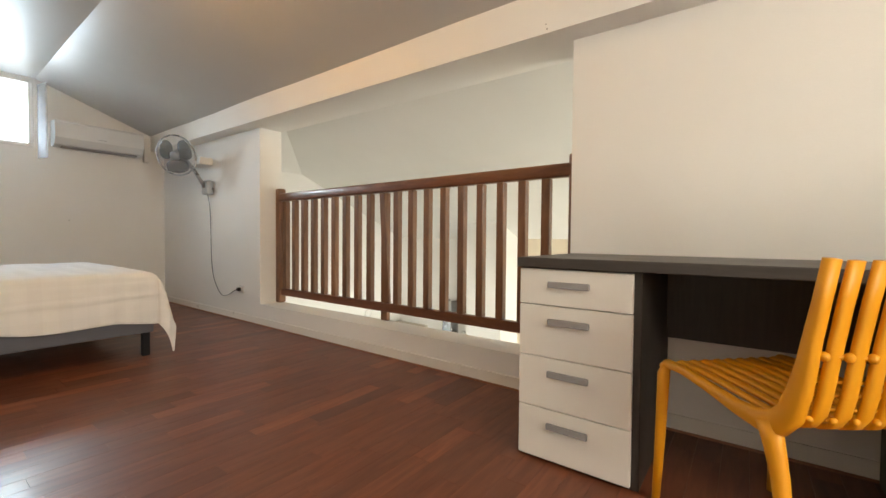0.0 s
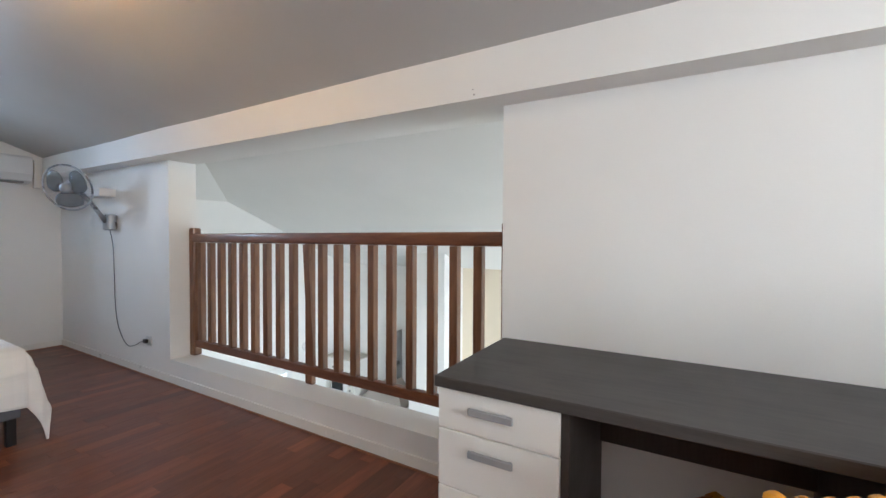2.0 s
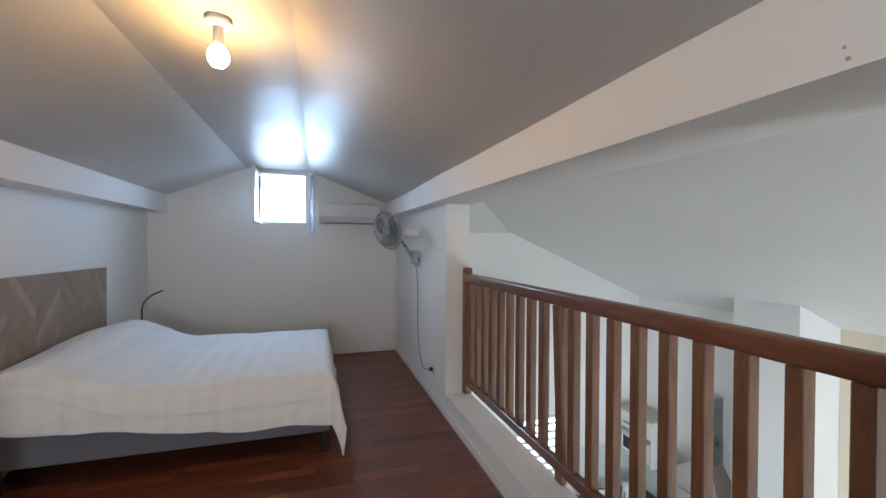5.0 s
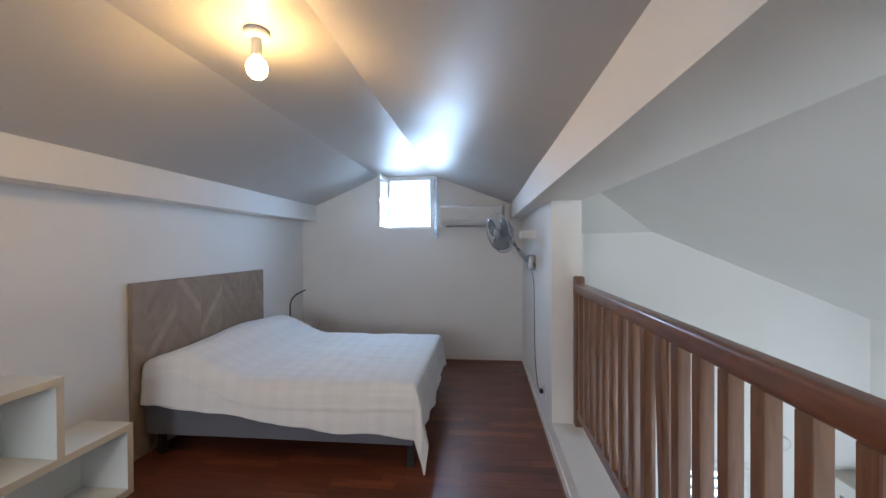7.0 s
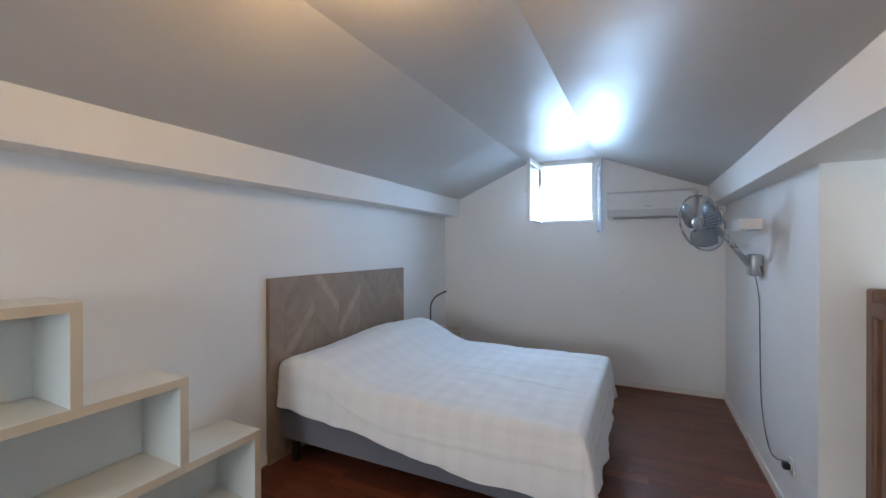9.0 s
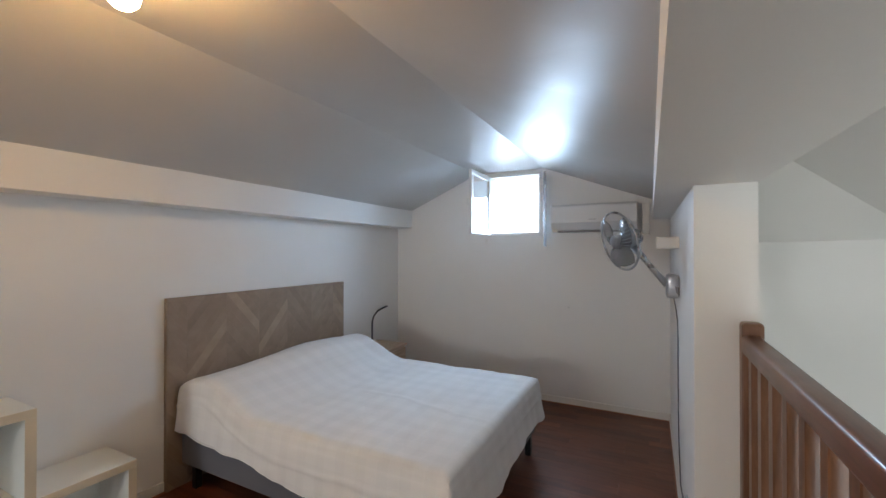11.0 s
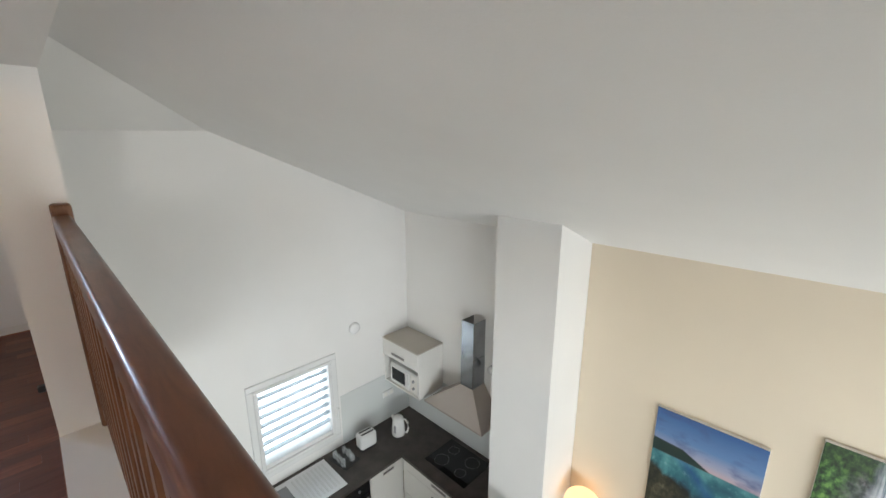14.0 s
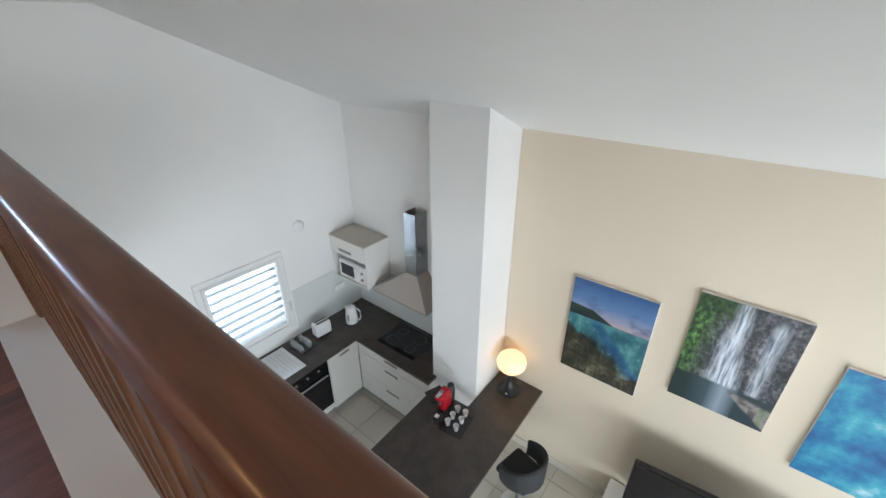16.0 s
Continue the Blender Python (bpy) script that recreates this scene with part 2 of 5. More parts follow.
def lathe(bm, profile, n=24, centre=(0, 0), m=None):
    """Turns (radius, z) points about a z axis."""
    rings = []
    for r, z in profile:
        ring = []
        for k in range(n):
            a = 2 * math.pi * k / n
            co = Vector((centre[0] + r * math.cos(a), centre[1] + r * math.sin(a), z))
            ring.append(bm.verts.new(m @ co if m else co))
        rings.append(ring)
    for a, b in zip(rings, rings[1:]):
        for k in range(n):
            bm.faces.new((a[k], a[(k + 1) % n], b[(k + 1) % n], b[k]))
    if profile[0][0] > 0.0005:
        bm.faces.new(list(reversed(rings[0])))
    if profile[-1][0] > 0.0005:
        bm.faces.new(rings[-1])
    bmesh.ops.remove_doubles(bm, verts=bm.verts, dist=0.00005)
    return bm


def prism(bm, loop, lo, hi, axis="x"):
    """A solid from a closed outline; lo and hi along the axis."""
    def at(p, w):
        return {"x": (w, p[0], p[1]), "y": (p[0], w, p[1]), "z": (p[0], p[1], w)}[axis]
    a = [bm.verts.new(at(p, lo)) for p in loop]
    b = [bm.verts.new(at(p, hi)) for p in loop]
    n = len(loop)
    for i in range(n):
        bm.faces.new((a[i], a[(i + 1) % n], b[(i + 1) % n], b[i]))
    bm.faces.new(a)
    bm.faces.new(b)
    bmesh.ops.recalc_face_normals(bm, faces=bm.faces)
    return bm


def part(name, bm, material, parent=None, label="", smooth=False, at=None):
    me = bpy.data.meshes.new(name)
    bmesh.ops.recalc_face_normals(bm, faces=bm.faces)
    bm.to_mesh(me)
    bm.free()
    if smooth:
        for p in me.polygons:
            p.use_smooth = True
    me.materials.append(material)
    ob = new(name, me)
    if parent is not None:
        ob.parent = parent
    if at is not None:
        ob.location = at
    if label:
        tagged(ob, label)
    return ob


def thing(name, loc, label, category, group="", rz=0.0):
    ob = new(name)
    ob.location = loc
    ob.rotation_euler = (0, 0, radians(rz))
    ob.empty_display_size = 0.1
    return tagged(ob, label, category, group)


def B(*a, **k):
    return box(bmesh.new(), *a, **k)


def structure(name, bm, material, label=""):
    return tagged(part(name, bm, material), label, "", "", "structure")


# ---- large structure ----
XE = 2.6            # wall behind the start of the walk
LOW = -2.52         # floor of the room below
Y0, YW, YWB, YF = -0.815, 2.2, 2.42, 5.185
XL = 3.4            # far end of the living room


def roof_z(y):
    return 0.838 + 0.43 * (5.183 - y)


# gable wall with the two window openings, in blocks round them
def wall_with_holes(name, axis, lo, hi, u0, u1, v0, v1, holes, material, label):
    """A wall slab lo..hi along its axis with rectangular holes (u0, u1, v0, v1)."""
    bm = bmesh.new()
    us = sorted({u0, u1, *[h[0] for h in holes], *[h[1] for h in holes]})
    vs = sorted({v0, v1, *[h[2] for h in holes], *[h[3] for h in holes]})
    keep = lambda u, v: not any(h[0] < u < h[1] and h[2] < v < h[3] for h in holes)
    cell = {}
    def vert(i, j, w):
        key = (i, j, w)
        if key not in cell:
            cell[key] = bm.verts.new((w, us[i], vs[j]) if axis == "x" else (us[i], w, vs[j]))
        return cell[key]
    nu, nv = len(us) - 1, len(vs) - 1
    solid = {(i, j) for i in range(nu) for j in range(nv) if keep((us[i] + us[i + 1]) / 2, (vs[j] + vs[j + 1]) / 2)}
    for i, j in solid:
        for w in (lo, hi):
            bm.faces.new((vert(i, j, w), vert(i + 1, j, w), vert(i + 1, j + 1, w), vert(i, j + 1, w)))
        for di, dj, a, b in ((-1, 0, (0, 0), (0, 1)), (1, 0, (1, 0), (1, 1)), (0, -1, (0, 0), (1, 0)), (0, 1, (0, 1), (1, 1))):
            if (i + di, j + dj) not in solid:
                p, q = (i + a[0], j + a[1]), (i + b[0], j + b[1])
                bm.faces.new((vert(*p, lo), vert(*q, lo), vert(*q, hi), vert(*p, hi)))
    return structure(name, bm, material, label)


wall_with_holes("wall_gable", "x", G - 0.25, G, Y0 - 0.2, YWB, -0.25, 3.0,
                [(0.40, 1.01, 1.755, 2.44)], WALL, "smooth white painted gable wall with a small high window")
wall_with_holes("wall_kitchen_gable", "x", KG - 0.2, KG, YWB + 0.001, YF, LOW - 0.2, 2.4,
                [(3.375, 4.145, -1.385, -0.60)], WALL, "smooth white painted kitchen wall with a shuttered window")
structure("wall_lower_gable", B(KG - 0.2, KG, Y0, YWB, LOW - 0.2, -0.23), WALL, "white wall below the mezzanine")
# The hole below the mezzanine is unseen, added for a fill lamp.
wall_with_holes("wall_headboard", "y", Y0 - 0.2, Y0, G, XL, LOW - 0.2, 3.0, [(0.3, 2.9, LOW, -0.5)], WALL, "smooth white painted wall behind the bed")
wall_with_holes("wall_living", "y", YF, YF + 0.2, KG - 0.2, XL, LOW - 0.2, 2.0, [], WALL, "smooth white painted kitchen wall")
wall_with_holes("wall_living_end", "x", XL, XL + 0.2, Y0 - 0.2, YF + 0.2, LOW - 0.2, 3.0, [(-0.4, 4.7, LOW, -0.5)], WALL, "unseen white end wall with an opening added for two lamps")
wall_with_holes("wall_bedroom_end", "x", XE, XE + 0.2, Y0, YW, 0.0, 2.6, [(-0.3, 0.8, 1.0, 1.95)], WALL, "unseen white end wall of the mezzanine with an added lamp opening")

# the painted field on the living wall
structure("wall_sand", B(-2.146, XL - 0.001, YF - 0.006, YF - 0.001, LOW, 0.85), YELLOW, "sand yellow painted wall field")

# balcony wall: ledge, piers, and the wall beside the desk
wall_with_holes("wall_balcony", "y", YW, YWB, G, XL, -0.25, 1.86, [(-3.345, -0.382, 0.197, 2.0)], WALL, "white wall with a wide railed opening over the living room")
bm = bmesh.new()
for x, zb in ((G, 1.885), (XL, 1.785)):
    for y, z in ((2.055, zb), (YWB + 0.003, zb), (YWB + 0.003, 2.9), (2.055, 2.9)):
        bm.verts.new((x, y, z))
bm.verts.ensure_lookup_table()
v = bm.verts
for f in ((0, 1, 2, 3), (4, 5, 6, 7), (0, 1, 5, 4), (1, 2, 6, 5), (2, 3, 7, 6), (3, 0, 4, 7)):
    bm.faces.new([v[i] for i in f])
structure("beam_balcony", bm, WALL, "long white boxed beam over the railed opening")
structure("beam_headboard", B(G, XE, Y0, -0.607, 1.874, 2.9), WALL, "long white boxed beam above the bed wall")

# mezzanine slab and floor base
structure("floor", B(G, XE + 0.2, Y0, YW, -0.22, -0.016), SUBFLOOR, "dark sub-floor under the hardwood strips")
structure("lower_floor", B(KG, XL, Y0, YF, LOW - 0.15, LOW - 0.012), GROUT, "grout bed under cream tiles")

# bedroom ceiling: two slopes with a flat strip, slightly wavy board joints
bm = bmesh.new()
prof = [(-0.80, 2.006), (0.27, 2.47), (1.03, 2.465), (2.30, 1.984)]
nx = 30
cols = []
for i in range(nx + 1):
    x = G + (XE - G) * i / nx
    cols.append([])
    for (ya, za), (yb, zb) in zip(prof, prof[1:]):
        for k in range(5):
            if k == 0 and cols[-1]:
                continue
            t = k / 4
            y, z = ya + (yb - ya) * t, za + (zb - za) * t
            zz = z - (0.010 * (x - G) * max(0.0, (y - 1.03) / 1.27))
            sag = 0.010 * noise.noise(Vector((x * 0.9, y * 1.3, 3.1))) + 0.005 * noise.noise(Vector((x * 2.4, y * 3.0, 7.7)))
            cols[-1].append(bm.verts.new((x, y, zz + sag)))
for a, b in zip(cols, cols[1:]):
    for j in range(len(a) - 1):
        bm.faces.new((a[j], a[j + 1], b[j + 1], b[j]))
ext = bmesh.ops.extrude_face_region(bm, geom=bm.faces[:])
bmesh.ops.translate(bm, verts=[g for g in ext["geom"] if isinstance(g, bmesh.types.BMVert)], vec=(0, 0, 0.08))
structure("ceiling", bm, CEIL_SHADED, "off-white sloping ceiling with a flat ridge strip, greyed for shade")

# roof slope over the living room with its canted corner
bm = bmesh.new()
prism(bm, [(YWB - 0.05, roof_z(YWB - 0.05)), (YF + 0.25, roof_z(YF + 0.25)), (YF + 0.25, roof_z(YF + 0.25) + 0.2), (YWB - 0.05, roof_z(YWB - 0.05) + 0.2)], KG - 0.2, XL + 0.2)
structure("ceiling_living", bm, WALL, "white sloping ceiling over the living room")
bm = bmesh.new()
q = [bm.verts.new(p) for p in ((KG, 3.30, roof_z(3.30)), (KG, YWB, 1.63), (-3.36, YWB, roof_z(YWB)), (KG, YWB, roof_z(YWB) + 0.05), (KG, 3.30, roof_z(3.30) + 0.05), (-3.36, YWB, roof_z(YWB) + 0.05))]
for f in ((0, 1, 2), (0, 4, 3, 1), (1, 3, 5, 2), (2, 5, 4, 0), (3, 4, 5)):
    bm.faces.new([q[i] for i in f])
structure("ceiling_cant", bm, WALL, "canted white ceiling corner over the kitchen wall")
# Unseen flat slab added above the ceilings against leaking sky light.
structure("sky_cover", B(G - 0.26, XL + 0.4, Y0 - 0.4, YF + 0.4, 3.0, 3.1), ROOFOUT, "unseen flat slab added to shut out the sky")

# stub wall between kitchen and living room
bm = bmesh.new()
prism(bm, [(4.705, LOW - 0.01), (YF, LOW - 0.01), (YF, roof_z(YF) + 0.1), (4.705, roof_z(4.705) + 0.1)], -2.675, -2.15)
structure("wall_stub", bm, WALL, "white stub wall between kitchen and living room")

# ground outside
structure("ground", B(-60, 60, -60, 60, LOW - 0.6, LOW - 0.3), ROOFOUT, "pale paved ground outside")
# Unseen slab added so that no sun patch falls on the bed.
structure("sun_block", B(G - 1.2, G - 0.31, -1.2, 2.44, 3.0, 3.1), ROOFOUT, "unseen slab added to keep sun out of the gable window")

# Glowing sheet added to turn the gable window white, in place of sky.
glow_sheet = B(G - 6.1, G - 6.0, -6, 2.3, -0.5, 6.0)
SHEET_GLOW = glow("backdrop_glow", (0.86, 0.94, 1.0), 2.2)
structure("backdrop", glow_sheet, SHEET_GLOW, "glowing sheet standing in for bright sky beyond the gable window")

# Glowing sheet added close outside, so the gaps between the slats look bright.
structure("backdrop", B(KG - 1.3, KG - 1.25, 2.6, 7, LOW - 0.25, 1.6), SHEET_GLOW, "glowing sheet added outside the kitchen window to whiten its gaps")

# ---- windows ----
def frame_ring(bm, x0, x1, y0, y1, z0, z1, w, r=0.004):
    box(bm, x0, x1, y0, y1, z1 - w, z1, r)
    box(bm, x0, x1, y0, y1, z0, z0 + w, r)
    box(bm, x0, x1, y0, y0 + w, z0 + w, z1 - w, r)
    box(bm, x0, x1, y1 - w, y1, z0 + w, z1 - w, r)
    return bm


win = tagged(new("window_1"), "small white gable window with one leaf swung open", "window", "", "structure")
part("window_frame", frame_ring(bmesh.new(), G - 0.10, G + 0.015, 0.395, 1.015, 1.75, 2.445, 0.04), WHITEGLOSS, win)
leaf = part("window_leaf", bmesh.new(), WHITEGLOSS, win)
bm = bmesh.new()
for a in ((0, 0.55, 0, 0.05), (0, 0.55, 0.60, 0.65), (0, 0.05, 0.05, 0.60), (0.50, 0.55, 0.05, 0.60)):
    box(bm, G + 0.02 + a[0], G + 0.02 + a[1], 0.405, 0.44, 1.765 + a[2], 1.765 + a[3], 0.004)
bm.to_mesh(leaf.data)
bm.free()
part("pane", B(G + 0.07, G + 0.52, 0.418, 0.426, 1.815, 2.365), PANE, leaf).visible_shadow = False
part("handle", B(G + 0.535, G + 0.56, 0.378, 0.404, 2.06, 2.13, 0.004), WHITEGLOSS, leaf)

kw = tagged(new("window_2"), "white kitchen window with slanted shutter slats behind it", "window", "", "structure")
part("window_frame", frame_ring(bmesh.new(), KG - 0.05, KG + 0.016, 3.315, 4.205, -1.52, -0.515, 0.058, 0.005), WHITEGLOSS, kw)
part("sash_frame", frame_ring(bmesh.new(), KG - 0.03, KG + 0.022, 3.374, 4.146, -1.461, -0.574, 0.036, 0.005), WHITEGLOSS, kw)
part("pane", B(KG - 0.010, KG - 0.005, 3.411, 4.109, -1.424, -0.611), PANE, kw).visible_shadow = False
part("handle", B(KG + 0.023, KG + 0.05, 4.165, 4.185, -1.25, -1.13, 0.005), WHITEGLOSS, kw, "white window handle")
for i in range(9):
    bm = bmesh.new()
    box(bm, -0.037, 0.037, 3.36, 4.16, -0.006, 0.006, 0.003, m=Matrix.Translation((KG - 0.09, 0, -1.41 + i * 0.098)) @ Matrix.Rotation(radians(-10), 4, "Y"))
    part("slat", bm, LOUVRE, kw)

# unseen frames added round the lamp openings of the living room and behind the walk's start
for nm, x, y0, y1, z0, z1 in (("window_3", XL + 0.1, -0.4, 4.7, LOW, -0.5), ("window_4", XE + 0.1, -0.3, 0.8, 1.0, 1.95)):
    w = tagged(new(nm), "unseen white frame added round a lamp opening", "window", "", "structure")
    bm = frame_ring(bmesh.new(), x - 0.03, x + 0.03, y0, y1, z0, z1, 0.06)
    box(bm, x - 0.03, x + 0.03, (y0 + y1) / 2 - 0.03, (y0 + y1) / 2 + 0.03, z0 + 0.06, z1 - 0.06)
    part("window_frame", bm, WHITEGLOSS, w)

# ---- railing ----
RX, RY, RZ = -1.865, 2.378, 0.197
rail = thing("railing", (RX, RY, RZ), "varnished red-brown wooden railing with square balusters", "railing")


def rb(x0, x1, y0, y1, z0, z1, r=0.004, seg=1):
    return B(x0 - RX, x1 - RX, y0, y1, z0 - RZ, z1 - RZ, r=r, seg=seg)


for x in (-3.344, -0.455):
    bm = rb(x, x + 0.072, -0.024, 0.048, 0.199, 1.302, 0.013, 2)
    part("post", bm, BALUSTER, rail)
part("handrail", rb(-3.30, -0.43, -0.024, 0.040, 1.178, 1.254, 0.015, 4), RAILWOOD, rail, smooth=True)
part("bottom_rail", rb(-3.271, -0.456, -0.010, 0.034, 0.272, 0.337, 0.005), RAILWOOD, rail)
first = None
for i in range(19):
    x = -3.203 + 0.1452 * i
    if i == 9:
        part("middle_post", rb(x - 0.035, x + 0.035, 0.014, 0.050, 0.199, 1.177, 0.004), BALUSTER, rail)
        bm = bmesh.new()
        box(bm, -0.028, 0.028, -0.012, 0.013, 0, 0.838, 0.003, m=Matrix.Translation((x - RX + 0.052, 0.0, 0.142)) @ Matrix.Rotation(radians(-3.6), 4, "Y"))
        part("brace", bm, BALUSTER, rail)
        continue
    if first is None:
        first = part("baluster", rb(RX - 0.025, RX + 0.025, -0.013, 0.033, 0.338, 1.177, 0.003), BALUSTER, rail)
        first.location.x = x - RX
    else:
        o = new("baluster", first.data)
        o.parent, o.location = rail, (x - RX, 0, 0)

# stair guard post beside the desk
guard = thing("stair_guard", (0.842, 1.475, 0.0), "varnished red-brown wooden stair guard beside the desk", "railing")
part("post", B(-0.03, 0.04, -0.035, 0.035, 0, 1.17, 0.006), BALUSTER, guard)
part("post", B(1.66, 1.73, -0.035, 0.035, 0, 1.17, 0.006), BALUSTER, guard)
part("handrail", B(0.041, 1.659, -0.035, 0.035, 1.03, 1.09, 0.012, 2), RAILWOOD, guard)
part("bottom_rail", B(0.041, 1.659, -0.02, 0.02, 0.10, 0.16, 0.005), RAILWOOD, guard)
for i in range(11):
    part("baluster", B(0.13 + i * 0.135, 0.175 + i * 0.135, -0.014, 0.014, 0.161, 1.029, 0.003), BALUSTER, guard)

# ---- desk ----
DX, DY = -0.385, 1.575
desk = thing("desk", (DX + 0.014, DY, 0.0), "dark grey laminate desk with white drawers against a white wall", "desk")


def db(x0, x1, y0, y1, z0, z1, r=0.0015):
    return B(x0 - DX, x1 - DX, y0 - DY, y1 - DY, z0, z1, r=r)


part("desktop", db(-0.380, 1.12, 1.575, 2.185, 0.729, 0.765, 0.003), DARKTOP, desk)
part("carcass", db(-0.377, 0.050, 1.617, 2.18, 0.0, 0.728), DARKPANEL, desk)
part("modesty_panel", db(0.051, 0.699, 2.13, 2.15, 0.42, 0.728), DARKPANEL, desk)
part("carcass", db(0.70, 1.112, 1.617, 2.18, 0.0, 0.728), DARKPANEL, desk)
zs = (0.724, 0.588, 0.396, 0.204, 0.012)
for za, zb in zip(zs, zs[1:]):
    d = part("drawer", db(-0.375, 0.026, 1.597, 1.616, zb + 0.002, za - 0.002, 0.002), WHITELAM, desk, "white laminate drawer front")
    zc = za - 0.056
    bm = db(-0.258, -0.108, 1.575, 1.586, zc - 0.012, zc + 0.012, 0.003)
    for x in (-0.246, -0.120):
        box(bm, x - 0.005 - DX, x + 0.005 - DX, 0.011, 0.0225, zc - 0.006, zc + 0.006)
    part("handle", bm, GREYPLASTIC, d, "grey bar handle")
dd = part("door", db(0.702, 1.110, 1.597, 1.616, 0.012, 0.722, 0.002), WHITELAM, desk, "white laminate cupboard door")
part("handle", db(0.80, 0.95, 1.575, 1.586, 0.645, 0.669, 0.003), GREYPLASTIC, dd, "grey bar handle")

# ---- chair ----
def make_chair():
    ch = thing("chair", (0.418, 1.606, 0.0), "bright orange slatted plastic chair at the dark desk", "chair", "", 46)
    prof = [(0.186, 0.440), (0.172, 0.449), (0.10, 0.447), (0.0, 0.437), (-0.08, 0.426), (-0.13, 0.419), (-0.165, 0.419), (-0.188, 0.430),
            (-0.203, 0.456), (-0.213, 0.50), (-0.222, 0.56), (-0.232, 0.62), (-0.246, 0.70), (-0.262, 0.78)]

    def bow(x, y, z):
        """The back and the rear of the seat bulge outwards between the side rails."""
        rise = 1.0 if z > 0.46 else min(1.0, max(0.0, -y / 0.17))
        return -0.050 * rise * rise * (1 - (x / 0.215) ** 2)

    def rod(bm, x, wide, thick, pts, n=10):
        """A strip with a flattened round section along a side outline."""
        rings = []
        for i, (y, z) in enumerate(pts):
            a, b = pts[max(i - 1, 0)], pts[min(i + 1, len(pts) - 1)]
            l = math.hypot(b[0] - a[0], b[1] - a[1])
            ny, nz = -(b[1] - a[1]) / l, (b[0] - a[0]) / l
            w = wide[i] if isinstance(wide, list) else wide
            th = thick[i] if isinstance(thick, list) else thick
            dy = bow(x, y, z)
            ring = []
            for k in range(n):
                c, q = math.cos(2 * math.pi * k / n), math.sin(2 * math.pi * k / n)
                u = math.copysign(abs(c) ** 0.7, c) * w / 2
                v = math.copysign(abs(q) ** 0.7, q) * th / 2
                ring.append(bm.verts.new((x + u, y + dy + ny * v, z + nz * v)))
            rings.append(ring)
        for a, b in zip(rings, rings[1:]):
            for k in range(n):
                bm.faces.new((a[k], a[(k + 1) % n], b[(k + 1) % n], b[k]))
        bm.faces.new(list(reversed(rings[0])))
        bm.faces.new(rings[-1])

    n = 9
    pitch = 0.0422
    for i in range(n):
        x = (i - (n - 1) / 2) * pitch
        bm = bmesh.new()
        wide = [0.025] * 6 + [0.030, 0.034] + [0.036] * 6
        rod(bm, x, wide, [0.014] * 8 + [0.017] * 6, prof)
        part("slat", bm, ORANGE, ch, smooth=True)
    # cross rods behind the slats, with a knob at each gap
    for y, z, r in ((-0.224, 0.585, 0.006), (-0.211, 0.50, 0.004), (-0.206, 0.470, 0.004), (-0.216, 0.53, 0.004)):
        bm = bmesh.new()
        tube(bm, [(x, y + bow(x, y, z) + (0.004 if r < 0.005 else -0.004), z) for x in [-0.20 + 0.02 * k for k in range(21)]], r, 6)
        part("cross_rod", bm, ORANGE, ch, smooth=True)
    for i in range(n + 1):
        x = (i - n / 2) * pitch
        for y, z, lift, r in ((-0.224, 0.585, 0.009, 0.0105), (-0.203, 0.447, 0.004, 0.008)):
            bm = bmesh.new()
            bmesh.ops.create_uvsphere(bm, u_segments=10, v_segments=6, radius=r)
            bmesh.ops.translate(bm, verts=bm.verts, vec=(x, y + bow(x, y, z) - lift, z))
            part("knob", bm, ORANGE, ch, smooth=True)
    bm = bmesh.new()
    tube(bm, [(x, 0.190, 0.434) for x in (-0.205, -0.1, 0.0, 0.1, 0.205)], 0.010, 8)
    tube(bm, [(x, 0.179, 0.440) for x in (-0.205, -0.1, 0.0, 0.1, 0.205)], 0.010, 8)
    part("front_edge", bm, ORANGE, ch, smooth=True)
    for s in (-1, 1):
        bm = bmesh.new()
        side = [(0.200, 0.430), (0.184, 0.444), (0.12, 0.444), (0.03, 0.430), (-0.06, 0.412), (-0.12, 0.408), (-0.165, 0.420), (-0.190, 0.450),
                (-0.206, 0.50), (-0.220, 0.56), (-0.230, 0.62), (-0.246, 0.70), (-0.262, 0.783)]
        rod(bm, s * 0.207, [0.030, 0.030, 0.028, 0.028, 0.030, 0.034, 0.038, 0.038, 0.036, 0.034, 0.033, 0.033, 0.035],
            [0.022, 0.026, 0.026, 0.028, 0.036, 0.050, 0.058, 0.054, 0.044, 0.036, 0.030, 0.026, 0.024], side, 14)
        part("side_rail", bm, ORANGE, ch, smooth=True)
        bm = bmesh.new()
        tube(bm, [(s * 0.209, 0.186, 0.440), (s * 0.211, 0.196, 0.41), (s * 0.214, 0.203, 0.2), (s * 0.218, 0.212, 0.0)], [0.012, 0.018, 0.015, 0.012], 12)
        part("leg", bm, ORANGE, ch, smooth=True)
        bm = bmesh.new()
        tube(bm, [(s * 0.208, -0.146, 0.415), (s * 0.210, -0.160, 0.375), (s * 0.212, -0.180, 0.30), (s * 0.216, -0.202, 0.17), (s * 0.220, -0.235, 0.0)], [0.026, 0.022, 0.018, 0.016, 0.013], 12)
        part("leg", bm, ORANGE, ch, smooth=True)
    ch.scale = (0.98, 1.0, 1.02)
    return ch


make_chair()

# ---- bed ----
BX, BY = -3.755, 0.20
bed = thing("bed", (BX, BY, 0.0), "low double bed with a grey fabric base", "bed")


def bb(x0, x1, y0, y1, z0, z1, r=0.01, seg=2):
    return B(x0 - BX, x1 - BX, y0 - BY, y1 - BY, z0, z1, r=r, seg=seg)


